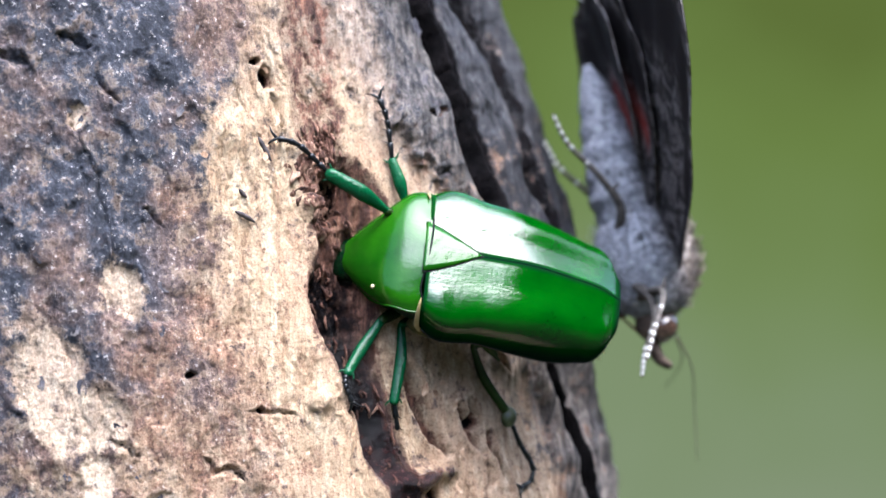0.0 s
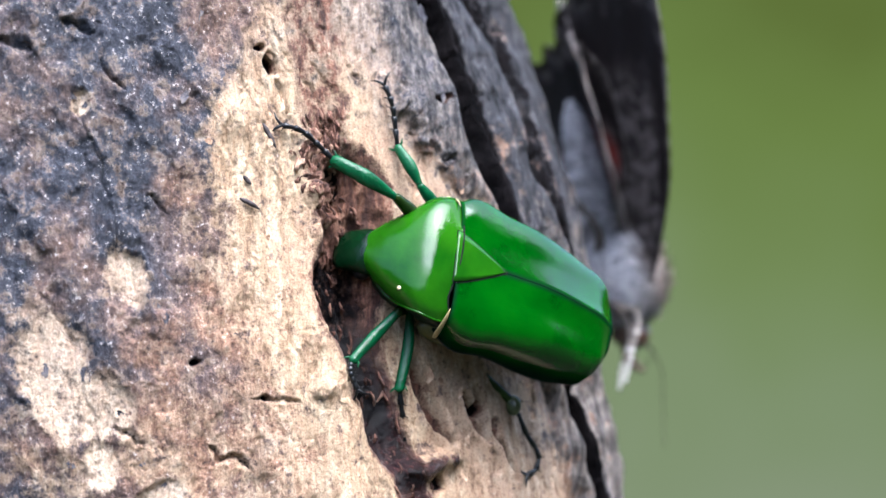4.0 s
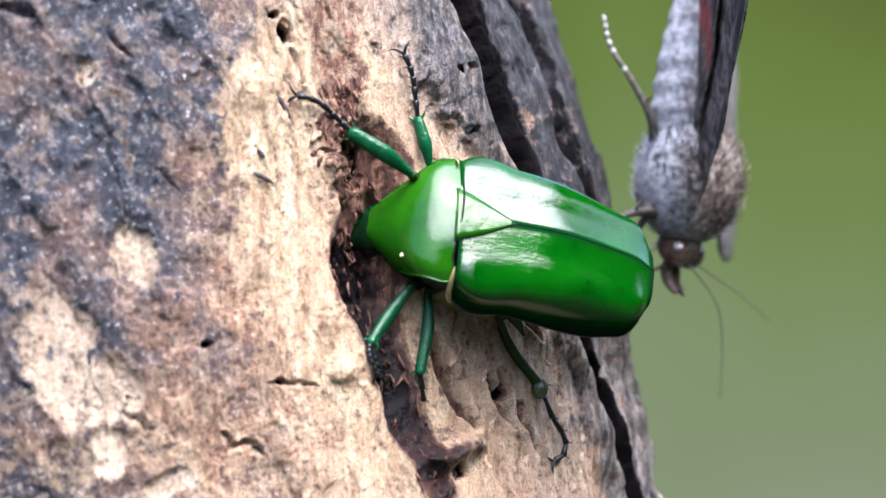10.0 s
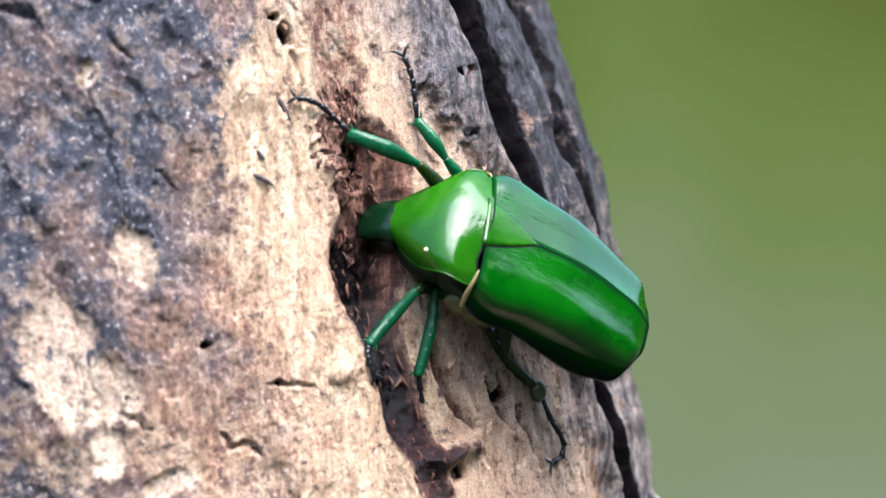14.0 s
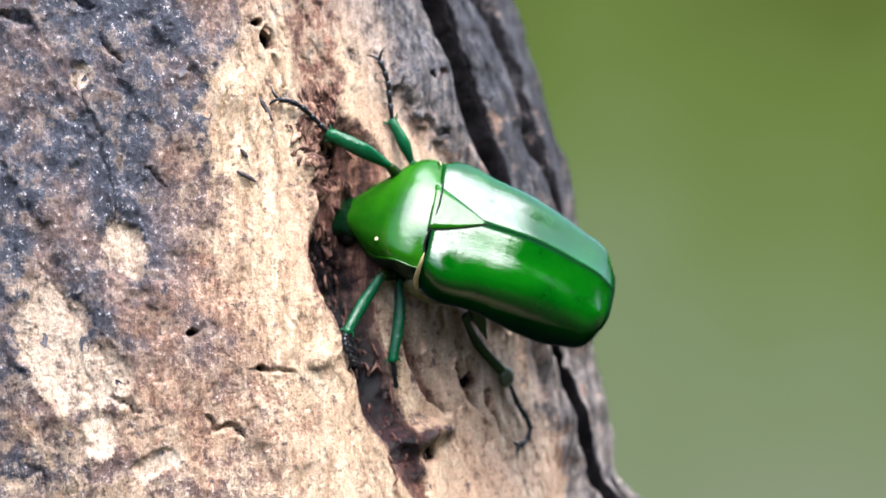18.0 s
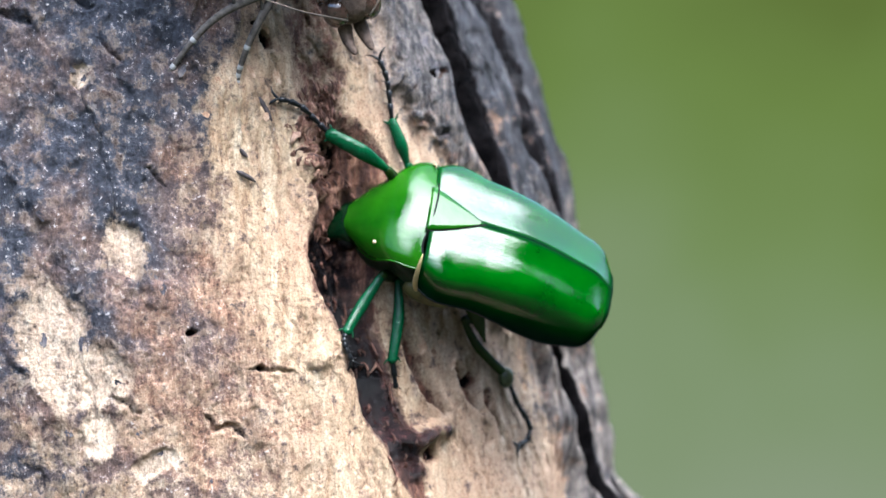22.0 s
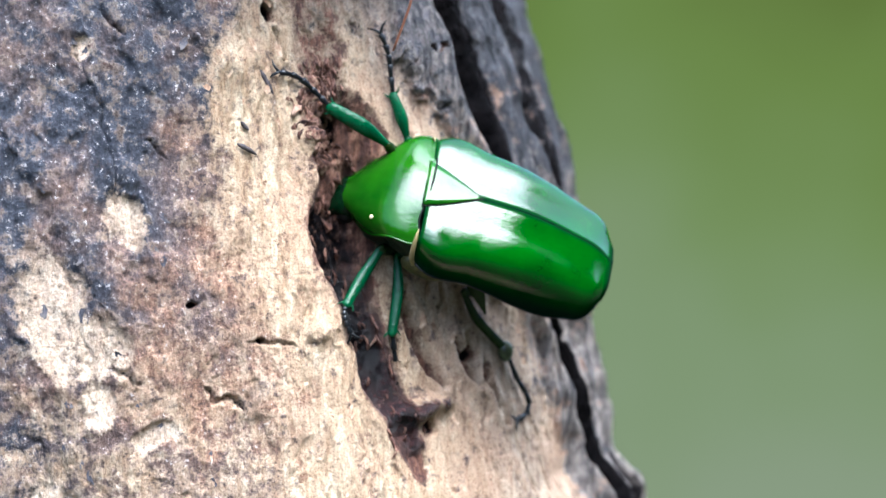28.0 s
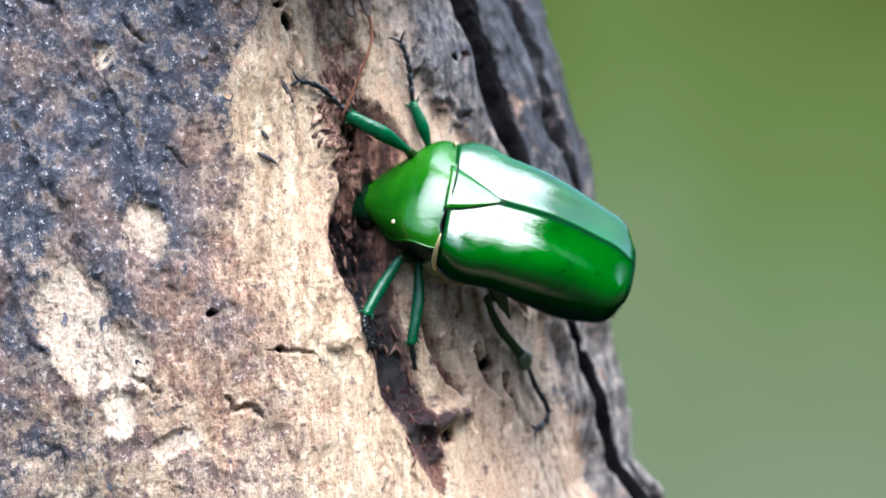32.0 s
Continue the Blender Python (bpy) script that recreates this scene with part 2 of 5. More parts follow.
def lacquer(name, low, high, rough, coat=0.6, metal=0.0, rugged=0.3, shaded_rim=False):
    """Smooth beetle shell: satin green under a clear coat, finely scratched and pitted."""
    m, n, l, s = material(name)
    v = stretched(n, l, (1, 1, 1))
    wide = noise_tex(n, l, v, 170, 4, 0.55)
    pits = n.new("ShaderNodeTexVoronoi")
    pits.inputs["Scale"].default_value = 2600
    l.new(v, pits.inputs["Vector"])
    pit = ramp(n, l, pits.outputs["Distance"], [(0.05, (0, 0, 0)), (0.30, (1, 1, 1))])
    grain = noise_tex(n, l, v, 4200, 4, 0.65)
    scratch = noise_tex(n, l, stretched(n, l, (0.12, 1, 1)), 2400, 5, 0.65)
    c = ramp(n, l, wide, [(0.32, low), (0.66, high)])
    # rim: shade on the flanks is painted into the shell's colour
    if shaded_rim:
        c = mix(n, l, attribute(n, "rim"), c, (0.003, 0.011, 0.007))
    l.new(c, s.inputs["Base Color"])
    rr = calc(n, l, "ADD", calc(n, l, "MULTIPLY", scratch, 0.25), rough - 0.08)
    l.new(rr, s.inputs["Roughness"])
    s.inputs["Specular IOR Level"].default_value = 0.0
    s.inputs["Metallic"].default_value = metal
    s.inputs["Coat Weight"].default_value = coat
    s.inputs["Coat IOR"].default_value = 1.56
    # the coat fades on the painted rim, so it mirrors nothing bright
    if shaded_rim:
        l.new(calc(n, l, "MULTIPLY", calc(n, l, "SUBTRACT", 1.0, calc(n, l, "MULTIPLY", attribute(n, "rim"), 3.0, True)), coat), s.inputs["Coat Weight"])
    l.new(calc(n, l, "ADD", calc(n, l, "MULTIPLY", wide, 0.05), 0.004), s.inputs["Coat Roughness"])
    h = calc(n, l, "ADD", calc(n, l, "MULTIPLY", pit, 0.35), calc(n, l, "ADD", grain, calc(n, l, "MULTIPLY", scratch, 1.8 if shaded_rim else 0.7)))
    dents = noise_tex(n, l, v, 900 if shaded_rim else 330, 4, 0.6)
    h = calc(n, l, "ADD", h, calc(n, l, "MULTIPLY", dents, 1.6 if shaded_rim else 7.0))
    b = bump(n, l, h, s, rugged, 0.00006)
    l.new(b.outputs[0], s.inputs["Coat Normal"])
    return m


def wing_material(name, dark, midtone, pale, band=None):
    """Scaled wing: wavy bands across the span in greys and browns; rows follow the wing's own length."""
    m, n, l, s = material(name)
    v = stretched(n, l, (1, 1, 1))
    wv = n.new("ShaderNodeTexWave")
    wv.bands_direction = "Y"
    for key, value in (("Scale", 95.0), ("Distortion", 11.0), ("Detail", 5.0), ("Detail Scale", 4.0), ("Detail Roughness", 0.65)):
        wv.inputs[key].default_value = value
    l.new(v, wv.inputs["Vector"])
    f = noise_tex(n, l, v, 340, 6, 0.7)
    g = noise_tex(n, l, v, 3000, 3, 0.7)
    a = calc(n, l, "ADD", calc(n, l, "MULTIPLY", wv.outputs["Fac"], 0.26), calc(n, l, "MULTIPLY", f, 0.78))
    c = ramp(n, l, a, [(0.36, dark), (0.50, midtone), (0.66, pale)])
    c = mix(n, l, calc(n, l, "MULTIPLY", calc(n, l, "SUBTRACT", g, 0.45), 1.6, True), c, dark)
    if band:
        c = mix(n, l, attribute(n, "band"), c, band)
        c = mix(n, l, attribute(n, "rim"), c, (0.012, 0.009, 0.009))
    l.new(c, s.inputs["Base Color"])
    s.inputs["Roughness"].default_value = 0.85
    s.inputs["Specular IOR Level"].default_value = 0.2
    bump(n, l, g, s, 0.4, 0.0001)
    return m


def fur_material():
    """Moth hair: brown and grey on the back, pale bluish grey on the flanks and belly."""
    m, n, l, s = material("grey_brown_fur")
    tc = n.new("ShaderNodeTexCoord")
    sep = n.new("ShaderNodeSeparateXYZ")
    l.new(tc.outputs["Object"], sep.inputs[0])
    fine, wide = noise_tex(n, l, tc.outputs["Object"], 1900, 6, 0.7), noise_tex(n, l, tc.outputs["Object"], 420, 5, 0.65)
    back = ramp(n, l, calc(n, l, "ADD", calc(n, l, "MULTIPLY", fine, 0.5), calc(n, l, "MULTIPLY", wide, 0.5)), [(0.38, (0.022, 0.017, 0.014)), (0.50, (0.105, 0.085, 0.073)), (0.62, (0.34, 0.30, 0.275))])
    under = ramp(n, l, fine, [(0.34, (0.10, 0.10, 0.11)), (0.50, (0.27, 0.275, 0.305)), (0.66, (0.46, 0.46, 0.49))])
    f = calc(n, l, "ADD", calc(n, l, "MULTIPLY", sep.outputs["Z"], -380.0), calc(n, l, "ADD", 1.0, calc(n, l, "MULTIPLY", calc(n, l, "SUBTRACT", wide, 0.5), 1.5)), True)
    l.new(mix(n, l, f, back, under), s.inputs["Base Color"])
    s.inputs["Roughness"].default_value = 0.95
    s.inputs["Specular IOR Level"].default_value = 0.15
    bump(n, l, fine, s, 0.8, 0.0003)
    return m


def backdrop_material():
    """Far meadow and wood, only ever seen as soft green distance; it glows by itself, paler low down."""
    m, n, l, s = material("glowing_far_greenery")
    tc = n.new("ShaderNodeTexCoord")
    sep = n.new("ShaderNodeSeparateXYZ")
    l.new(tc.outputs["Object"], sep.inputs[0])
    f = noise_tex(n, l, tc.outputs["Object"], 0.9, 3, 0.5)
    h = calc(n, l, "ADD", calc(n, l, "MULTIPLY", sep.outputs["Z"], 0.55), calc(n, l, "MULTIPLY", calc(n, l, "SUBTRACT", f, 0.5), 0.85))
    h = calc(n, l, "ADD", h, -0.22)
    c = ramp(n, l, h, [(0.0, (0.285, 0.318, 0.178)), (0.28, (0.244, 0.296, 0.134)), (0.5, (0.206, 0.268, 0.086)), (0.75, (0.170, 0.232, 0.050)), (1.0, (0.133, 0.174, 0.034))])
    # emission stands in for daylight on the distant foliage
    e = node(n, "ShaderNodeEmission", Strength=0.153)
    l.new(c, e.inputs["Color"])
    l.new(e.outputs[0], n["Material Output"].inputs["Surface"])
    return m


def foliage_screen_material():
    m, n, l, s = material("dark_foliage_screen")
    v = stretched(n, l, (1, 1, 1))
    a, b = noise_tex(n, l, v, 1.6, 6, 0.7), noise_tex(n, l, v, 14, 5, 0.7)
    c = ramp(n, l, a, [(0.35, (0.018, 0.03, 0.01)), (0.65, (0.07, 0.10, 0.03))])
    l.new(c, s.inputs["Base Color"])
    s.inputs["Roughness"].default_value = 0.9
    bump(n, l, b, s, 0.8, 0.1)
    return m


def grass_material():
    m, n, l, s = material("meadow_grass")
    v = stretched(n, l, (1, 1, 1))
    a, b = noise_tex(n, l, v, 0.8, 5), noise_tex(n, l, v, 60, 6, 0.7)
    # shade on the ground is put into these darkened grass colours
    c = mix(n, l, a, (0.022, 0.034, 0.010), (0.045, 0.048, 0.018))
    l.new(mix(n, l, calc(n, l, "MULTIPLY", b, 0.6), c, (0.018, 0.020, 0.009)), s.inputs["Base Color"])
    s.inputs["Roughness"].default_value = 0.9
    bump(n, l, b, s, 0.8, 0.03)
    return m


TRUNK = trunk_material()
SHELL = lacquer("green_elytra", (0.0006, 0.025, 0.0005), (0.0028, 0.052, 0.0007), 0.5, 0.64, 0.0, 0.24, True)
SHIELD = lacquer("green_pronotum", (0.003, 0.036, 0.001), (0.013, 0.074, 0.0015), 0.5, 0.4, 0.0, 0.15)
FACE = lacquer("dark_green_head", (0.001, 0.007, 0.003), (0.002, 0.014, 0.004), 0.55, 0.4, 0.0, 0.5)
LEG = lacquer("bluish_green_leg", (0.0014, 0.022, 0.008), (0.006, 0.080, 0.026), 0.38, 0.4, 0.0, 0.9)
BLACK = plain("black_chitin", (0.004, 0.005, 0.006), 0.42, 2000, 0.4, 0.15, 0.35)
SEAM = plain("black_seam", (0.004, 0.005, 0.005), 0.8, 1500, 0.3, 0.1)
HINDLEG = lacquer("dark_olive_leg", (0.004, 0.014, 0.003), (0.020, 0.042, 0.007), 0.4, 0.35, 0.0, 0.8)
BELLY = plain("dark_green_belly", (0.005, 0.014, 0.005), 0.5, 900, 0.5, 0.25, 0.1)
TAN = plain("tan_membrane", (0.24, 0.19, 0.08), 0.55, 1500, 0.3, 0.4)
PALE = plain("pale_scar", (0.62, 0.52, 0.30), 0.6, 1500, 0.2, 0.3)
SPLINTER = plain("dark_splinter", (0.055, 0.045, 0.045), 0.75, 1800, 0.6, 0.3, 0, 0.5)
UPPER = wing_material("grey_mottled_wing", (0.028, 0.022, 0.018), (0.078, 0.066, 0.060), (0.165, 0.150, 0.148))
UNDER = wing_material("dark_red_banded_wing", (0.018, 0.016, 0.016), (0.06, 0.052, 0.050), (0.17, 0.15, 0.145), (0.30, 0.032, 0.022))
FUR = fur_material()
BROWN_FUR = plain("dark_brown_fur", (0.085, 0.062, 0.049), 0.95, 1700, 0.6, 0.15, 0, 0.8, 0.0003)
MLEG = plain("grey_scaled_leg", (0.075, 0.066, 0.058), 0.85, 2200, 0.6, 0.2)
WHITE = plain("white_leg_ring", (0.34, 0.335, 0.32), 0.8, 2000, 0.15, 0.2)
EYE = plain("brown_compound_eye", (0.05, 0.028, 0.02), 0.18, 3000, 0.5, 0.6, 0.5)
SUCKER = plain("orange_brown_proboscis", (0.16, 0.06, 0.028), 0.5, 2000, 0.3, 0.4)
HAIR = plain("brown_antenna", (0.085, 0.070, 0.056), 0.7, 2000, 0.3, 0.3)


# ---- mesh helpers (shapes are drawn in millimetres) ----
def part(name, mesh, mat, parent=None, label="", smooth=True, at=None):
    if isinstance(mesh, bmesh.types.BMesh):
        bm, mesh = mesh, bpy.data.meshes.new(name)
        bm.to_mesh(mesh)
        bm.free()
    if mat and not mesh.materials:
        mesh.materials.append(mat)
    if smooth:
        mesh.polygons.foreach_set("use_smooth", [True] * len(mesh.polygons))
    ob = new(name, mesh)
    ob.parent = parent
    if at is not None:
        ob.matrix_basis = at
    return tagged(ob, label)


def sheet(rows, closed=False, caps=False):
    """A bmesh from rows of points in mm, joined row to row."""
    bm = bmesh.new()
    grid = [[bm.verts.new(Vector(p) * MM) for p in row] for row in rows]
    for a, b in zip(grid, grid[1:]):
        k = len(a)
        for i in range(k if closed else k - 1):
            j = (i + 1) % k
            bm.faces.new((a[i], a[j], b[j], b[i]))
    if caps:
        bm.faces.new(grid[0][::-1])
        bm.faces.new(grid[-1])
    bmesh.ops.remove_doubles(bm, verts=bm.verts, dist=1e-7)
    bmesh.ops.recalc_face_normals(bm, faces=bm.faces)
    return bm


def thick(bm, mm):
    bmesh.ops.solidify(bm, geom=bm.faces[:], thickness=mm * MM)
    return bm


def tube(points, radii, sides=10, flat=1.0):
    """A tapered limb along points in mm, with rounded ends. flat squeezes it in one direction."""
    pts = [Vector(p) for p in points]
    rows = []
    for i, p in enumerate(pts):
        d = (pts[min(i + 1, len(pts) - 1)] - pts[max(i - 1, 0)]).normalized()
        a = d.cross(Vector((0.13, 0.95, 0.28))).normalized()
        b = d.cross(a)
        ring = lambda q, r: [q + a * (r * math.cos(2 * math.pi * k / sides)) + b * (r * flat * math.sin(2 * math.pi * k / sides)) for k in range(sides)]
        if i == 0:
            rows.append(ring(p - d * radii[0] * 0.6, radii[0] * 0.45))
        rows.append(ring(p, radii[i]))
        if i == len(pts) - 1:
            rows.append(ring(p + d * radii[-1] * 0.6, radii[-1] * 0.45))
    return sheet(rows, True, True)


def spline(points, n):
    """n points on a smooth curve through the given ones."""
    p = [Vector(q) for q in points]
    p = [p[0] * 2 - p[1], *p, p[-1] * 2 - p[-2]]
    out = []
    for k in range(n):
        f = k / (n - 1) * (len(p) - 3)
        i = min(int(f), len(p) - 4)
        t = f - i
        a, b, c, d = p[i:i + 4]
        out.append(0.5 * (2 * b + (c - a) * t + (2 * a - 5 * b + 4 * c - d) * t * t + (3 * b - a - 3 * c + d) * t ** 3))
    return out


def blob(cx, cy, cz, rx, ry, rz, seg=20, ring=12):
    bm = bmesh.new()
    bmesh.ops.create_uvsphere(bm, u_segments=seg, v_segments=ring, radius=1)
    for q in bm.verts:
        q.co = Vector((cx + q.co.x * rx, cy + q.co.y * ry, cz + q.co.z * rz)) * MM
    return bm


def merge(*parts):
    out = bmesh.new()
    for bm in parts:
        me = bpy.data.meshes.new("joined")
        bm.to_mesh(me)
        bm.free()
        out.from_mesh(me)
        bpy.data.meshes.remove(me)
    return out


def lerp(x, xs, ys):
    return float(np.interp(x, xs, ys))


def eased(x, xs, ys):
    """A smooth curve through the given values."""
    xs, ys = np.array(xs, float), np.array(ys, float)
    i = int(np.clip(np.searchsorted(xs, x) - 1, 0, len(xs) - 2))
    d = np.diff(ys) / np.diff(xs)
    m = np.concatenate([[d[0]], (d[:-1] * np.diff(xs)[1:] + d[1:] * np.diff(xs)[:-1]) / (np.diff(xs)[1:] + np.diff(xs)[:-1]), [d[-1]]])
    h = xs[i + 1] - xs[i]
    t = (x - xs[i]) / h
    return float((2 * t ** 3 - 3 * t * t + 1) * ys[i] + (t ** 3 - 2 * t * t + t) * h * m[i] + (3 * t * t - 2 * t ** 3) * ys[i + 1] + (t ** 3 - t * t) * h * m[i + 1])


# ---- structure: ground, distance, trunk ----
def ground():
    bm = bmesh.new()
    bmesh.ops.create_grid(bm, x_segments=40, y_segments=40, size=400)
    for q in bm.verts:
        q.co.z = 0.25 * noise.noise(q.co * 0.03) if q.co.length > 20 else 0.0
    tagged(part("ground", bm, grass_material()), "grass reaching the horizon, coloured dark to stand in for shade", "ground", kind="structure")


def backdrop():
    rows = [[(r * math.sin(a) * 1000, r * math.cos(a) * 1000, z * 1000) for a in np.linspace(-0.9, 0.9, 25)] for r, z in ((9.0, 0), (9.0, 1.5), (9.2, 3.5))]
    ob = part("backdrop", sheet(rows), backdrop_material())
    tagged(ob, "self-glowing backdrop of blurred green and olive foliage far behind the tree", "backdrop", kind="structure")
    # unseen screen added to shape light and reflections: tall beside the lens, low elsewhere
    rng = random.Random(3)
    steps = 9
    rows = [[] for k in range(steps)]
    for i in range(121):
        a = 0.9 + (2 * math.pi - 1.8) * i / 120
        tall = lerp(math.degrees(a), (51, 80, 92, 125, 142, 160, 235, 270, 309), (3.4, 4.0, 13.2, 13.2, 12.0, 4.8, 4.2, 4.0, 3.4)) * rng.uniform(0.93, 1.07)
        for k in range(steps):
            z = 1.3 * k if k < 2 else 1.3 + (tall - 1.3) * (k - 1) / (steps - 2)
            r = 9.0 + rng.uniform(-0.6, 0.6) + 0.1 * k
            rows[k].append((r * math.sin(a) * 1000, r * math.cos(a) * 1000, (z + (rng.uniform(-0.5, 0.5) if k else 0)) * 1000))
    ob = part("backdrop", sheet(rows), foliage_screen_material())
    tagged(ob, "unseen dark green screen added round the trunk to shape reflections and sky light", "backdrop", kind="structure")


LEAN = radians(11.8)
AXIS_AT = Vector((-0.0388, 0.036, EYE_Z))
RADIUS, TAPER = 50.0, 0.006


def value_noise(u, v, su, sv, seed, octaves=4, gain=0.55):
    """Fractal value noise from 0 to 1 on the bark, su and sv mm to a lump."""
    rng = np.random.RandomState(seed)
    table = rng.rand(256, 256)
    total, amp, norm = 0.0, 1.0, 0.0
    for k in range(octaves):
        x, y = u / su * 2 ** k + 17.3 * k + 300, v / sv * 2 ** k + 9.1 * k + 300
        i, j = np.floor(x).astype(int), np.floor(y).astype(int)
        fx, fy = x - i, y - j
        fx, fy = fx * fx * (3 - 2 * fx), fy * fy * (3 - 2 * fy)
        g = lambda a, b: table[(i + a) % 256, (j + b) % 256]
        total = total + amp * ((g(0, 0) * (1 - fx) + g(1, 0) * fx) * (1 - fy) + (g(0, 1) * (1 - fx) + g(1, 1) * fx) * fy)
        norm += amp
        amp *= gain
    return total / norm


def smooth(x, lo, hi):
    t = np.clip((x - lo) / (hi - lo), 0, 1)
    return t * t * (3 - 2 * t)


def near(u, v, points):
    """Distance in mm from a line of (u, v) points, and how far along it (0 to 1)."""
    best, along = np.full(u.shape, 1e9), np.zeros(u.shape)
    n = len(points) - 1
    for k, ((a, b), (c, d)) in enumerate(zip(points, points[1:])):
        t = np.clip(((u - a) * (c - a) + (v - b) * (d - b)) / ((c - a) ** 2 + (d - b) ** 2), 0, 1)
        r = np.hypot(u - a - t * (c - a), v - b - t * (d - b))
        along = np.where(r < best, (k + t) / n, along)
        best = np.minimum(best, r)
    return best, along


# Lines on the bark as (around, along) in mm: round the trunk from its front, and up from the beetle.
BARE_EDGE = [(27.0, 60), (27.8, 19.4), (27.3, 16.5), (25.6, 13.8), (23.6, 11.6), (20.6, 9.4), (19.8, 5.4), (20.3, 1.3), (20.5, -4.6), (21.2, -8.2), (21.6, -16.1), (22.2, -20.2), (21.6, -24.5), (19.5, -30), (17, -60)]
BARE_END = [(41.2, 60), (41.6, 18.3), (41.4, 13.7), (42.0, 9.6), (41.6, 7.0), (43.0, 3.8), (45.4, 2.0), (47.2, -0.8), (49.6, -3.6), (51.2, -16.1), (53.8, -24.1), (58.0, -32.6), (61, -60)]
FURROW = [(34.6, 26), (34.2, 15.7), (33.2, 11.8), (32.4, 7.8), (32.6, 4.3), (34.2, 1.2), (34.4, -1.4), (33.0, -4.2), (31.9, -6.5), (31.7, -10.0), (31.8, -14.1), (32.2, -16.7), (32.6, -19.9), (33.4, -23.3), (33.4, -26.0), (33.8, -29.0)]
CLEFT = [(48.5, 60), (49.4, 17.8), (50.2, 14.6), (50.6, 10.5), (51.0, 6.2), (51.3, 3.0), (51.6, 0.2), (52.2, -2.2), (54.6, -11.7), (56.2, -18.8), (58.6, -23.0), (59.4, -27.0), (60.6, -31.0), (61.6, -36), (64, -60)]
CLEFT_2 = [(57.0, 60), (58.6, 17.7), (60.2, 11.8), (61.0, 7.4), (61.0, 2.6), (61.6, -2.6), (63.0, -10), (63.6, -20), (64.2, -27.0), (68.0, -32), (71, -40), (72, -60)]
CRACKS = [
    ([(10.5, 11.9), (11.6, 8.8), (11.7, 5.9), (12.3, 2.9), (11.7, -0.9)], 0.30, 0.7),
    ([(15.8, -17.6), (16.7, -18.9), (17.9, -19.3), (18.8, -20.8)], 0.35, 0.9),
    ([(8.4, -14.5), (10.5, -16.1)], 0.40, 0.7),
    ([(14.7, 3.8), (16.7, 2.0)], 0.30, 0.6),
    ([(13.5, 15.7), (15.1, 12.8)], 0.35, 0.8),
    ([(41.8, 5.0), (44.6, 2.6), (46.8, 1.6)], 0.30, 0.9),
    ([(26.5, 8.2), (27.3, 5.8)], 0.25, 0.5),
    ([(20.2, -14.6), (21.8, -14.7), (23.9, -15.6), (24.9, -16.1)], 0.28, 0.7),
    ([(5.5, 18.9), (8.2, 17.6)], 0.6, 1.2),
    ([(11.2, 19.6), (13.2, 17.8)], 0.55, 1.2),
    ([(28.9, 11.6), (29.3, 8.6)], 0.35, 0.9),
]
PITS = [(28.7, 12.9, 0.75, 1.0, 1.8), (27.7, 14.3, 0.6, 0.35, 1.0), (33.3, 1.6, 2.0, 2.2, 1.6), (46.2, 7.6, 1.2, 0.35, 1.4), (43.2, -19.6, 0.6, 1.5, 2.2),
        (44.2, -22.3, 0.5, 1.1, 1.8), (21.6, -14.7, 0.45, 0.4, 0.8), (16.0, -10.6, 0.6, 0.3, 0.7), (36.5, -25.5, 0.9, 0.8, 1.0), (61.5, -8.0, 0.9, 3.0, 1.5)]
HOLLOWS = [([(36.6, -13.0), (37.0, -16.5), (37.9, -19.5), (39.4, -22.2)], 0.8, 1.1, 0.0), ([(41.6, -18.4), (42.5, -20.4), (43.3, -22.9)], 0.65, 1.2, 0.1), ([(31.6, -14.8), (32.4, -17.4), (33.2, -20.4)], 0.5, 0.9, 0.9), ([(47.2, -13.0), (49.4, -16.6)], 0.45, 1.0, 0.8), ([(44.6, -23.0), (46.0, -27.0)], 0.5, 0.9, 0.3), ([(52.6, -14.5), (53.3, -17.5)], 0.5, 1.2, 0.9)]
GUM = [(35.4, -23.8, 2.0, 0.9, 1.6), (38.3, -23.6, 1.2, 0.7, 1.2), (33.3, -23.4, 1.3, 0.9, 0.9), (34.6, -26.4, 1.0, 0.9, 0.7)]
BARE_SPOTS = [(12.3, -2.0, 1.6, 2.4), (5.0, -9.6, 2.4, 5.2), (7.6, -12.8, 2.8, 2.6), (6.9, -17.0, 1.2, 2.0), (10.8, 13.3, 0.8, 0.9), (10.5, -21.0, 1.9, 1.0), (1.5, -24.0, 2.2, 1.2)]
LUMPS = [(27.0, -15.0, 1.3, 1.0, 0.8), (30.6, 1.8, 1.1, 1.0, 1.0), (30.2, -2.6, 0.8, 1.6, 0.9), (24.0, 9.0, 1.6, 1.6, 0.5), (74.0, -37.5, 5.0, 2.4, 1.0)]


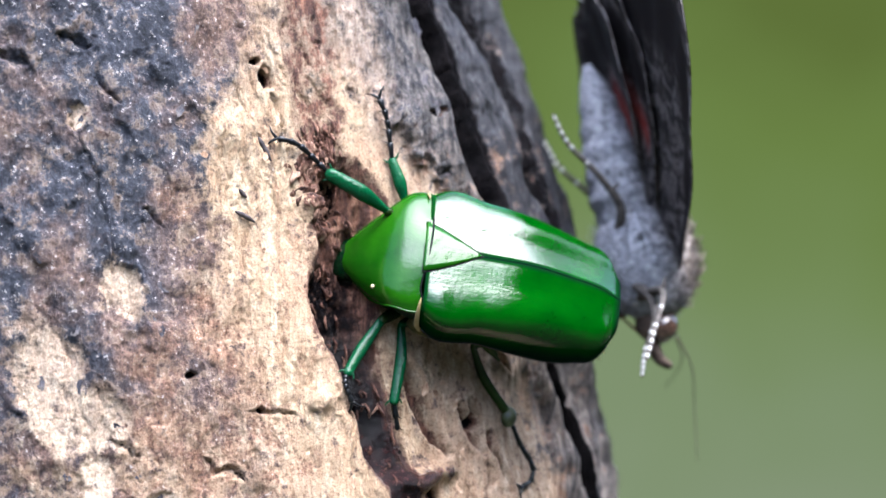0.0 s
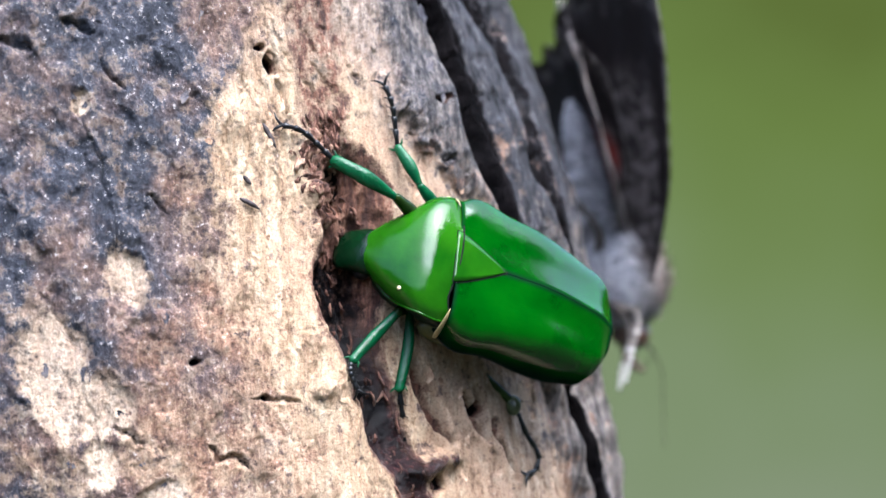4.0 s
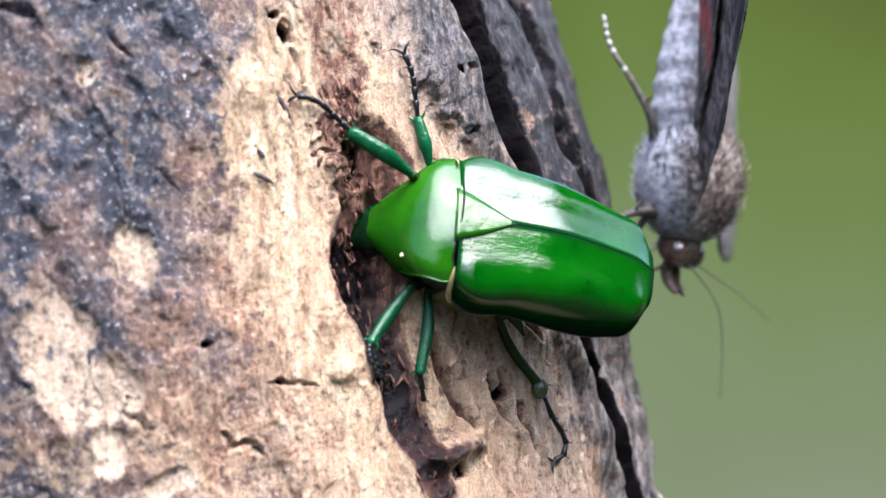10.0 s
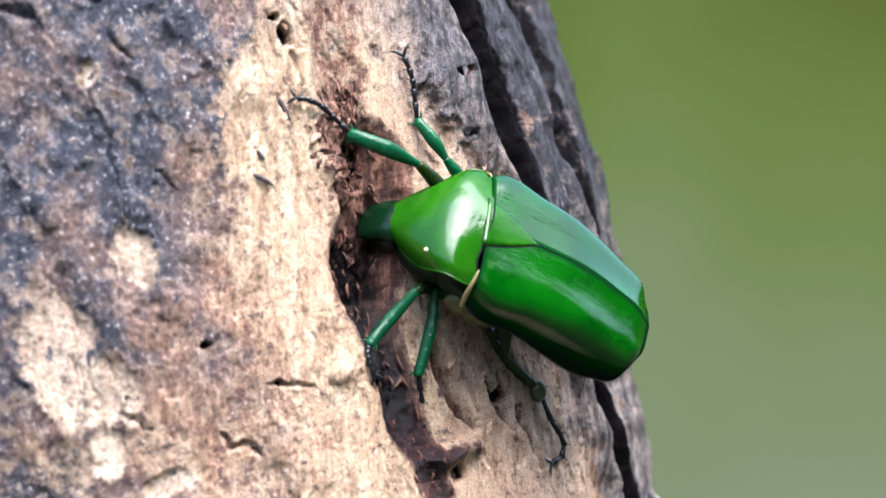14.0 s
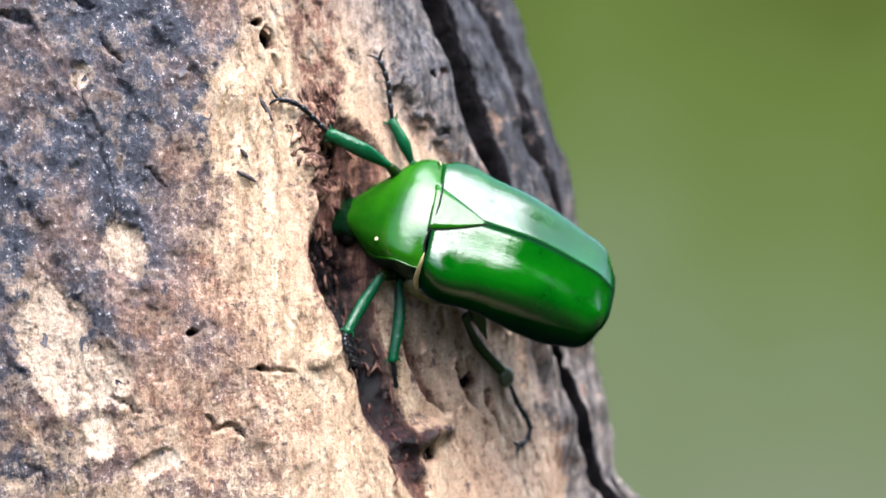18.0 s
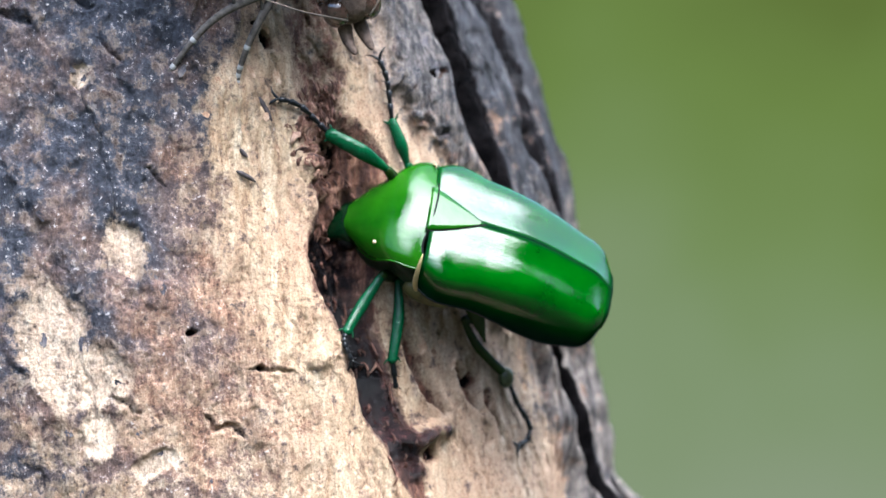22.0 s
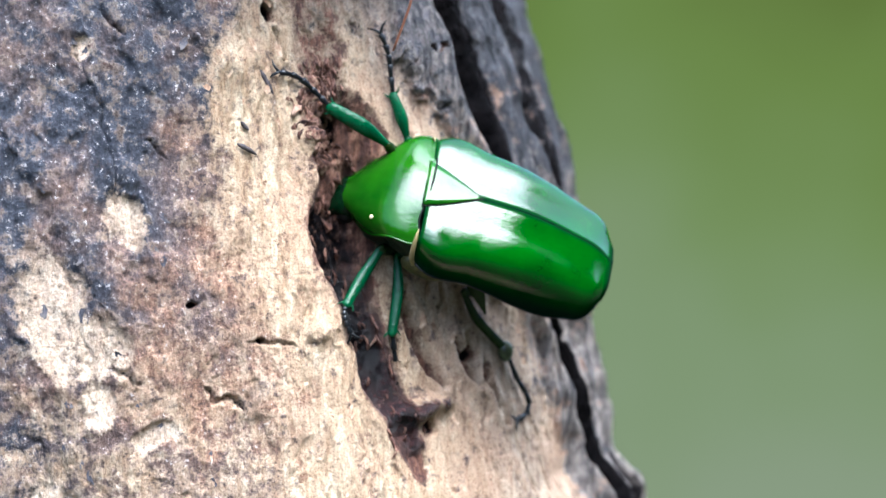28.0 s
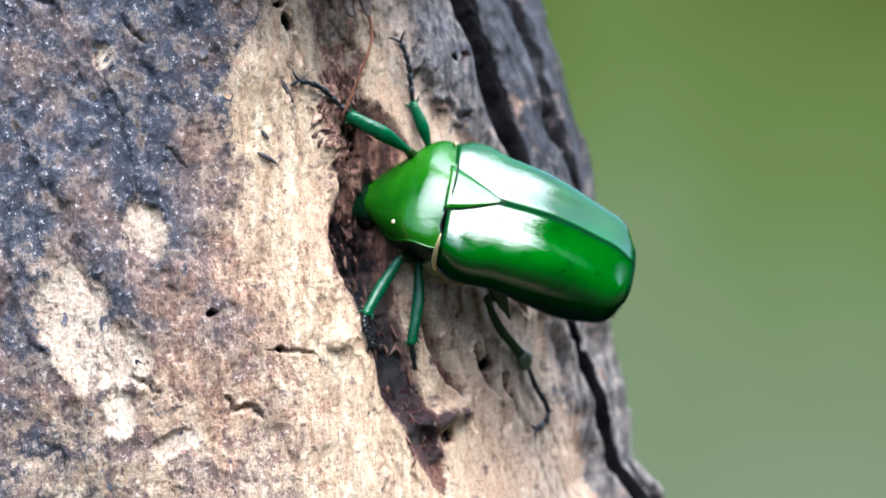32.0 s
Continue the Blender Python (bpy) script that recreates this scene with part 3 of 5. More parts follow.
def trunk_relief(u, v):
    """Height in mm of the bark over the plain trunk, and its colour masks, painted crevice shade included, at the
    points u, v.
    """
    wob = (value_noise(u, v, 5, 7, 1) - 0.5)
    wob2 = (value_noise(u, v, 1.1, 1.8, 2) - 0.5)
    uu, vv = u + 4.0 * wob + 1.6 * wob2, v + 3.0 * (value_noise(u, v, 5, 6, 3) - 0.5)
    ev, eu = zip(*[(b, a) for a, b in BARE_EDGE[::-1]])
    left = uu - np.interp(vv, ev, eu)
    ev, eu = zip(*[(b, a) for a, b in BARE_END[::-1]])
    right = np.interp(vv, ev, eu) - uu
    top = smooth(v, 0, 8)
    bare = smooth(left + 3.0 * (value_noise(u, v, 2.2, 3.2, 31) - 0.5), -4.6 + 2.6 * top, 3.6) * smooth(right, -1.5, 1.5)
    lower = smooth(-vv, 7, 20) * smooth(uu, -12, 3) * (1 - smooth(uu, 26, 30))
    bare = np.maximum(bare, lower * (0.05 + 0.8 * value_noise(u, v, 2.5, 2.5, 9)))
    bleached = np.zeros(u.shape)
    for a, b, ru, rv in BARE_SPOTS:
        spot = 1 - smooth(np.hypot((uu - a) / ru, (vv - b) / rv), 0.6, 1.5)
        bare, bleached = np.maximum(bare, spot), np.maximum(bleached, spot)
    grey = smooth(-right, -3.5, 3.5)
    h = 1.6 * (value_noise(u, v, 16, 26, 4) - 0.5) + 0.7 * (1 - 0.4 * bare) * (value_noise(u, v, 4, 10, 5, 3) - 0.5)
    h += 0.34 * (1 - 0.7 * bare) * (value_noise(u, v, 1.2, 3.2, 6) - 0.5) + 0.10 * (value_noise(u, v, 0.45, 0.7, 7) - 0.5)
    plates = value_noise(uu, v, 2.6, 4.5, 8, 3)
    h += (1 - bare) * (0.12 + 0.38 * smooth(plates, 0.40, 0.58))
    h -= bare * 0.22 * smooth(value_noise(uu, v, 0.9, 7, 10), 0.5, 0.62)
    terrace = value_noise(uu, v, 3.0, 13.0, 21, 4)
    for k in (0.34, 0.41, 0.47, 0.53, 0.60, 0.67):
        h += (0.06 - 0.025 * bare) * (smooth(terrace, k - 0.006, k + 0.006) - 0.5)
    # long ridges of thick bark beside the clefts
    ridge = value_noise(u + 0.12 * v + 1.5 * wob, v, 3.2, 34, 11, 4)
    h += grey * smooth(u, 48 + 4 * smooth(-v, 0, 12), 59) * 4.6 * (ridge - 0.5) + grey * smooth(u, 50, 60) * 0.8
    # swelled and thinned along v to fit the trunk's outline in the camera's view
    h += smooth(u, 46, 60) * np.interp(v, (-60, -45, -36.4, -33, -26, -22, -15, -8, -3, 0, 4, 8.5, 12, 17, 40), (-1.0, -1.0, -0.6, -1.9, -0.9, -1.35, -0.3, 0.6, 0.55, 0.2, -0.3, -1.05, -1.5, -2.9, -3.0))
    # the thick plate that overlaps the bare wood
    h += 0.8 * smooth(-right, -0.5, 0.3) * smooth(v, -2, 1) * (1 - smooth(v, 8, 12)) * (1 - smooth(u, 47, 50))
    # crev: shade painted as black colour down in clefts, cracks and pits
    crev, rot_and_shade, wet = np.zeros(u.shape), np.zeros(u.shape), np.zeros(u.shape)
    d, t = near(uu * 0.6 + u * 0.4, v, FURROW)
    broad = np.interp(t, (0, 0.2, 0.3, 0.36, 0.45, 0.6, 0.67, 0.8, 0.87, 1), (2.6, 2.4, 3.0, 3.8, 3.2, 2.9, 2.3, 1.9, 1.6, 0.8))
    cut = 1 - smooth(d / broad, 0.35, 1.15)
    h -= cut * np.interp(t, (0, 0.25, 0.33, 0.45, 0.6, 0.8, 0.87, 1), (0.2, 0.4, 1.6, 3.0, 4.0, 2.4, 1.0, 0.2)) * (0.75 + 0.5 * value_noise(u, v, 0.9, 2.2, 12))
    rot_and_shade = np.maximum(rot_and_shade, (1 - smooth(d / broad, 0.7, 1.5)) * (0.6 + 0.4 * smooth(t, 0.24, 0.36)))
    wet = np.maximum(wet, (1 - smooth(d / broad, 0.6, 1.2)) * smooth(t, 0.56, 0.66) * (1 - smooth(t, 0.9, 0.96)))
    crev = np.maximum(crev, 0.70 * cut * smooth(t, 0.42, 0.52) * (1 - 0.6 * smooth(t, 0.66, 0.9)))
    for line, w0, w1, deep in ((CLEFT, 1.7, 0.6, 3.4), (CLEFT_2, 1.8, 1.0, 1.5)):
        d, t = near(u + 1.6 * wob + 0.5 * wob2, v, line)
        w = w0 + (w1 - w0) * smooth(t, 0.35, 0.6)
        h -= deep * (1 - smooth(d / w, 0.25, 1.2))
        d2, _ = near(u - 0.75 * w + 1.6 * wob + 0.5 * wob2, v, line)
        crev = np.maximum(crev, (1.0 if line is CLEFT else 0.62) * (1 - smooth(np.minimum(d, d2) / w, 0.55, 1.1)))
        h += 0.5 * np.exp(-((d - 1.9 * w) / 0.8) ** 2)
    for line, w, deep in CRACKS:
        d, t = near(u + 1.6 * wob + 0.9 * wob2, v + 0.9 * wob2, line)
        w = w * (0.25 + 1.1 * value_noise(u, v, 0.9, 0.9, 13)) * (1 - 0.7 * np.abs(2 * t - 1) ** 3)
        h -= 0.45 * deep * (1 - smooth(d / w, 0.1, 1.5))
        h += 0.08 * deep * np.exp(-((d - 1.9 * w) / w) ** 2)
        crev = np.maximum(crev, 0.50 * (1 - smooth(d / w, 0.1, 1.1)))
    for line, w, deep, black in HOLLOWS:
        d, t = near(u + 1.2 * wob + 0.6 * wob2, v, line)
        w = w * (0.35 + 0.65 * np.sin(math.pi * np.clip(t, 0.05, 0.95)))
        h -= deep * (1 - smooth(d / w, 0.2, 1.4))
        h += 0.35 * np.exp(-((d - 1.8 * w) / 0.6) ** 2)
        # brown and black painted into the hollows stand in for their shade
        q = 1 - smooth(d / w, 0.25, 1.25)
        rot_and_shade, crev = np.maximum(rot_and_shade, 0.8 * q), np.maximum(crev, black * smooth(q, 0.35, 0.9))
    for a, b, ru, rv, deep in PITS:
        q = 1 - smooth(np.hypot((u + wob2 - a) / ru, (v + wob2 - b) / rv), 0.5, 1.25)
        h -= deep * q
        rot_and_shade, crev = np.maximum(rot_and_shade, 0.9 * q), np.maximum(crev, smooth(q, 0.5, 1.0) * 0.9)
    for a, b, ru, rv, tall in LUMPS:
        h += tall * np.exp(-np.hypot((u + wob2 - a) / ru, (v - b) / rv) ** 2)
    for a, b, ru, rv, tall in GUM:
        q = np.exp(-np.hypot((u + 1.5 * wob2 - a) / ru, (v + wob2 - b) / rv) ** 2)
        h += tall * q
        rot_and_shade, wet, crev = np.maximum(rot_and_shade, 1.2 * q), np.maximum(wet, q), crev * (1 - q)
    # scattered small flaws of the bare wood
    specks = smooth(value_noise(u, v, 0.7, 0.9, 14, 3), 0.76, 0.84)
    h -= 0.14 * specks
    rot_and_shade = np.maximum(rot_and_shade, 0.35 * specks * bare)
    rusty = smooth(-v + 0.5 * u, 5, 22) * smooth(u, -8, 8)
    rusty = np.maximum(rusty * (1 - top), smooth(left, -9, -2) * (1 - 0.9 * top))
    aged = 0.4 * smooth(v, 9, 17) + 0.5 * smooth(v, 8, 15) * smooth(uu, 33, 38) + (0.52 + 0.48 * top) * smooth(uu, 35 + 1.5 * top, 46 - 4.5 * top) + 0.08 * lower
    # darker bark tone, stronger higher up and round to the right
    dark_bark = np.maximum(smooth(v, -14, 0) * smooth(uu, 47, 54), 0.55 * smooth(v, -3, 6) * smooth(uu, 40, 45))
    return h, bare, grey, rot_and_shade, crev, wet, rusty, np.clip(aged, 0, 1), dark_bark, bleached


def trunk():
    us = np.concatenate([np.arange(-150, -8, 3.5), np.arange(-8, 82, 0.125), np.arange(82, 164, 3.4)])
    us = us[us < -150 + 2 * math.pi * RADIUS]
    vs = np.concatenate([np.linspace(-1335, -90, 60), np.arange(-88, -40, 2.0), np.arange(-40, 26, 0.125), np.arange(26, 90, 2.0), np.linspace(92, 900, 40)])
    u, v = np.meshgrid(us, vs)
    h, bare, grey, rot_and_shade, crev, wet, rusty, aged, dark_bark, bleached = trunk_relief(u, v)
    fade = smooth(u, -150, -120) * (1 - smooth(u, 140, 164))
    r = RADIUS - TAPER * v + h * fade + 60 * smooth(-v, 1100, 1400) ** 2
    th = u / RADIUS
    p = np.empty(u.shape + (3,))
    c, s = math.cos(LEAN), math.sin(LEAN)
    p[..., 0] = -s * v + c * r * np.sin(th)
    p[..., 1] = -r * np.cos(th)
    p[..., 2] = c * v + s * r * np.sin(th)
    ny, nx = u.shape
    idx = np.arange(ny * nx).reshape(ny, nx)
    wrap = np.roll(idx, -1, 1)
    quads = np.stack([idx[:-1], wrap[:-1], wrap[1:], idx[1:]], -1).reshape(-1, 4)
    me = bpy.data.meshes.new("trunk")
    me.vertices.add(ny * nx)
    me.vertices.foreach_set("co", (p * MM).astype(np.float32).ravel())
    me.loops.add(quads.size)
    me.loops.foreach_set("vertex_index", quads.astype(np.int32).ravel())
    me.polygons.add(len(quads))
    me.polygons.foreach_set("loop_start", np.arange(0, quads.size, 4, dtype=np.int32))
    me.update(calc_edges=True)
    for name, values in (("bare", bare), ("grey", grey), ("rot_and_shade", rot_and_shade), ("crevice_shade", crev), ("wet", wet), ("rusty", rusty), ("aged", aged), ("dark_bark", dark_bark), ("bleached", bleached)):
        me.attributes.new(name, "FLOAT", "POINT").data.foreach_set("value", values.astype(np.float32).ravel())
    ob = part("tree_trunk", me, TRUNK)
    ob.matrix_basis = Matrix.Translation(AXIS_AT)
    tagged(ob, "leaning dead trunk, grey bark peeled to bare pale wood", "tree trunk")
    return ob


def on_trunk(u, v, lift=0.0):
    """A place on the trunk in metres, lift mm above the bark, and the way out of it."""
    h = trunk_relief(np.array([[float(u)]]), np.array([[float(v)]]))[0][0, 0]
    r, th = RADIUS - TAPER * v + h + lift, u / RADIUS
    out = Vector((math.cos(LEAN) * math.sin(th), -math.cos(th), math.sin(LEAN) * math.sin(th)))
    return AXIS_AT + (Vector((-math.sin(LEAN), 0, math.cos(LEAN))) * v + out * r) * MM, out


ground()
backdrop()
TREE = trunk()


# ---- the beetle: x forward, y to its left, z out of its back ----
ELYTRA_X, ELYTRA_LONG = -0.05, 18.15


def elytra_surface(t, q):
    """A point on a wing case: t from base to tail, q from the seam (0) to the rolled-in rim (1.2)."""
    x = ELYTRA_X - ELYTRA_LONG * t
    w = eased(t, (0, .06, .3, .55, .8, .93, 1), (5.75, 6.5, 6.3, 6.0, 5.3, 4.5, 2.5))
    zt = eased(t, (0, .27, .5, .75, .9, 1), (0.05, 0.02, -0.12, -1.34, -2.38, -3.75))
    zm = eased(t, (0, .3, .8, 1), (-3.4, -4.1, -6.5, -5.9))
    a = min(q, 1.0) * math.pi / 2
    y, z = w * math.sin(a) ** 0.76, zm + (zt - zm) * max(0.0, math.cos(a)) ** (0.26 + 0.2 * t)
    if q > 1:
        y, z = w * (1 - 0.35 * (q - 1)), zm - 2.4 * (q - 1)
    y += 0.03
    # a shallow hollow along the disc, the seam raised behind, a boss near the tail
    z -= 0.16 * math.exp(-((y - 2.3) / 1.3) ** 2) * eased(t, (0, .3, .8, 1), (0, 0.7, 1.3, 0))
    z += 0.26 * math.exp(-(y / 0.62) ** 2) * eased(t, (0, .4, .85, 1), (0, 0.1, 1, 0.7))
    z += 0.22 * math.exp(-((y - 3.4) / 0.8) ** 2 - ((t - 0.93) / 0.035) ** 2)
    z += 0.10 * math.exp(-((y - 4.6) / 0.9) ** 2 - ((t - 0.07) / 0.05) ** 2)
    return x, y, z


def elytra_height(t, y):
    """How high the wing cases stand at y mm from the seam."""
    qs = np.linspace(0, 0.9, 40)
    p = [elytra_surface(t, q) for q in qs]
    return lerp(abs(y), [k[1] for k in p], [k[2] for k in p])


def plate_over(outline, lift):
    """A small plate that follows the wing cases: rows from base to apex of (x, half width in mm)."""
    rows = []
    for x, w in outline:
        t = max(0.0, (ELYTRA_X - x) / ELYTRA_LONG)
        rows.append([(x, y, elytra_height(t, y) + lift) for y in np.linspace(-w, w, 9)])
    return sheet(rows)


def frame_of(origin, forward, up):
    x = Vector(forward).normalized()
    y = Vector(up).cross(x).normalized()
    z = x.cross(y)
    m = Matrix((x, y, z)).transposed().to_4x4()
    m.translation = Vector(origin)
    return m


def pronotum_rows():
    rows = []
    for i in range(33):
        s = i / 32
        w = eased(s, (0, .1, .3, .6, .85, 1), (5.31, 5.68, 5.54, 4.48, 3.09, 1.95))
        zt = eased(s, (0, .3, .65, 1), (0.0, 1.0, 0.53, -0.55))
        drop = eased(s, (0, .3, .7, 1), (1.89, 1.6, 2.45, 1.73))
        row = []
        for k in range(41):
            t = -1 + k / 20
            bow = (1 - s) ** 3 * (-0.30 * math.exp(-(t / 0.36) ** 2) + 0.22 * math.exp(-((abs(t) - 0.5) / 0.16) ** 2) - 0.25 * abs(t) ** 4)
            x = 8.23 * s + bow - 0.9 * s * s * abs(t) ** 3
            flare = 0.22 * max(0.0, abs(t) - 0.86) / 0.14
            row.append((x, w * math.sin(t * math.pi / 2 * 0.97), zt - drop * (1 - math.cos(abs(t) ** 1.25 * math.pi / 2)) + flare))
        rows.append(row)
    return rows


BEETLE_ROWS = [
    (0, pose(-0.00135, -0.00427, 1.30355, -62.79, -10.02, 188.85)),
    (0.5, pose(-0.00156, -0.00427, 1.30333, -63.07, -9.08, 188.82)),
    (1, pose(-0.00146, -0.00427, 1.30323, -61.74, -8.86, 189.03)),
    (1.4, pose(-0.00146, -0.00427, 1.30323, -61.74, -8.86, 189.03)),
    (1.5, pose(0.00097, -0.00427, 1.30136, -76.12, -20.43, 208.79)),
    (2, pose(0.00118, -0.00429, 1.30137, -74.42, -20.04, 209.93)),
    (2.5, pose(0.00114, -0.00429, 1.30137, -74.30, -19.94, 209.12)),
    (3, pose(0.00111, -0.00429, 1.30135, -73.94, -19.63, 208.88)),
    (3.5, pose(0.00091, -0.00430, 1.30149, -71.52, -17.98, 207.26)),
    (5.5, pose(0.00048, -0.00429, 1.30173, -68.34, -15.68, 203.54)),
    (6, pose(-0.00020, -0.00429, 1.30263, -63.31, -11.20, 197.63)),
    (6.5, pose(-0.00100, -0.00427, 1.30296, -62.07, -9.11, 193.20)),
    (7, pose(-0.00093, -0.00427, 1.30299, -62.06, -9.42, 193.05)),
    (7.5, pose(-0.00104, -0.00426, 1.30310, -62.75, -9.78, 192.63)),
    (8, pose(-0.00097, -0.00427, 1.30311, -61.56, -9.95, 192.47)),
    (8.5, pose(-0.00085, -0.00427, 1.30312, -62.59, -10.35, 193.79)),
    (9, pose(-0.00085, -0.00428, 1.30312, -61.45, -10.44, 193.14)),
    (9.5, pose(-0.00124, -0.00428, 1.30325, -60.45, -9.69, 190.62)),
    (10, pose(-0.00104, -0.00428, 1.30319, -61.39, -10.19, 193.49)),
    (10.5, pose(-0.00096, -0.00429, 1.30316, -61.13, -10.45, 193.24)),
    (11, pose(-0.00091, -0.00429, 1.30312, -60.12, -10.94, 192.93)),
    (11.3, pose(-0.00091, -0.00429, 1.30312, -60.12, -10.94, 192.93)),
    (11.5, pose(0.00021, -0.00426, 1.30265, -58.93, -17.59, 195.15)),
    (12, pose(0.00137, -0.00434, 1.30244, -60.09, -21.43, 201.60)),
    (12.5, pose(0.00172, -0.00435, 1.30236, -59.59, -23.50, 202.56)),
    (13, pose(0.00168, -0.00434, 1.30241, -59.69, -23.69, 201.41)),
    (13.5, pose(0.00164, -0.00433, 1.30250, -59.59, -23.62, 201.77)),
    (14, pose(0.00143, -0.00432, 1.30267, -58.50, -23.06, 201.92)),
    (14.5, pose(0.00029, -0.00431, 1.30319, -54.85, -19.17, 195.58)),
    (16.5, pose(-0.00082, -0.00429, 1.30358, -54.07, -16.03, 189.84)),
    (17, pose(-0.00082, -0.00429, 1.30357, -54.59, -16.33, 189.47)),
    (17.5, pose(-0.00090, -0.00428, 1.30349, -54.58, -16.72, 189.18)),
    (18, pose(-0.00066, -0.00428, 1.30351, -55.74, -17.60, 190.03)),
    (18.5, pose(0.00026, -0.00431, 1.30307, -58.11, -19.81, 195.90)),
    (19, pose(-0.00065, -0.00429, 1.30335, -54.61, -15.69, 191.26)),
    (19.2, pose(-0.00065, -0.00429, 1.30335, -54.61, -15.69, 191.26)),
    (19.5, pose(-0.00063, -0.00430, 1.30333, -54.72, -16.01, 191.80)),
    (20, pose(-0.00058, -0.00429, 1.30330, -54.59, -16.48, 191.74)),
    (21, pose(-0.00085, -0.00429, 1.30332, -54.24, -16.49, 190.43)),
    (22, pose(-0.00089, -0.00430, 1.30339, -53.52, -16.49, 190.37)),
    (22.5, pose(-0.00113, -0.00428, 1.30343, -54.95, -15.30, 189.09)),
    (23, pose(-0.00114, -0.00428, 1.30343, -54.53, -15.15, 189.19)),
    (23.5, pose(-0.00121, -0.00429, 1.30347, -54.34, -15.20, 188.44)),
    (24, pose(-0.00119, -0.00429, 1.30343, -54.53, -15.15, 188.40)),
    (24.5, pose(-0.00117, -0.00429, 1.30342, -54.12, -15.37, 188.72)),
    (25, pose(-0.00116, -0.00429, 1.30342, -54.71, -15.39, 188.55)),
    (25.5, pose(-0.00113, -0.00428, 1.30338, -54.46, -15.32, 188.53)),
    (27.5, pose(-0.00120, -0.00427, 1.30334, -54.88, -15.45, 187.84)),
    (28, pose(-0.00118, -0.00427, 1.30332, -55.01, -15.75, 188.53)),
    (28.5, pose(-0.00112, -0.00428, 1.30334, -55.28, -15.67, 189.74)),
    (29, pose(-0.00091, -0.00429, 1.30325, -55.37, -16.21, 189.75)),
    (29.5, pose(-0.00069, -0.00429, 1.30330, -54.91, -16.59, 190.66)),
    (30, pose(-0.00067, -0.00430, 1.30329, -54.17, -16.90, 190.83)),
    (30.5, pose(-0.00052, -0.00430, 1.30329, -54.14, -17.59, 191.64)),
    (31, pose(-0.00052, -0.00430, 1.30328, -54.11, -17.92, 191.31)),
    (31.5, pose(-0.00091, -0.00428, 1.30345, -53.40, -16.34, 189.19)),
    (32, pose(-0.00104, -0.00429, 1.30373, -54.45, -14.91, 188.15)),
]
REST = dict(BEETLE_ROWS)[19]
LEGS = []


def place(x, d, z):
    """Metres from mm beside the line of sight, mm behind the beetle's back and mm above the lens."""
    return Vector((x * MM, d * MM, EYE_Z + z * MM))


def limb(name, beetle, points, radii, mat, origin, label="", sides=12, flat=0.8, extra=None):
    local = [(p - origin) / MM for p in points]
    bm = tube(spline(local, max(10, 4 * len(local))), np.interp(np.linspace(0, 1, max(10, 4 * len(local))), np.linspace(0, 1, len(radii)), radii), sides, flat)
    if extra:
        bm = merge(bm, *extra(local))
    return part(name, bm, mat, beetle, label)


def tarsus_bits(local):
    """Five beads along the foot and two hooked claws."""
    out = []
    pts = spline(local, 22)
    for k in range(5):
        a, b = pts[k * 4], pts[k * 4 + 4]
        out.append(tube([a, a.lerp(b, 0.55), b], [0.17, 0.22, 0.30], 8))
        out.append(tube([b, b + (b - a).normalized().cross(Vector((0, 1, 0))) * 0.5 + (b - a) * 0.2], [0.08, 0.03], 5))
    d = (pts[-1] - pts[-5]).normalized()
    side = d.cross(Vector((0, 1, 0))).normalized()
    for sgn in (-1, 1):
        e = pts[-1]
        out.append(tube(spline([e, e + d * 0.55 + side * sgn * 0.45, e + d * 0.85 + side * sgn * 0.95 + Vector((0, 0.35, 0))], 7), [0.16, 0.14, 0.12, 0.1, 0.08, 0.06, 0.03], 6))
    return out


def tibia_bits(local):
    """Small teeth on the outer edge and a spur at the end."""
    a, b = local[0], local[-1]
    d = (b - a).normalized()
    side = d.cross(Vector((0, 1, 0))).normalized()
    out = []
    for f, s in ((0.93, 1), (0.97, -1)):
        p = a.lerp(b, f)
        out.append(tube([p, p + side * s * 0.5 + d * 0.25, p + side * s * 0.75 + d * 0.6], [0.16, 0.11, 0.03], 6))
    return out


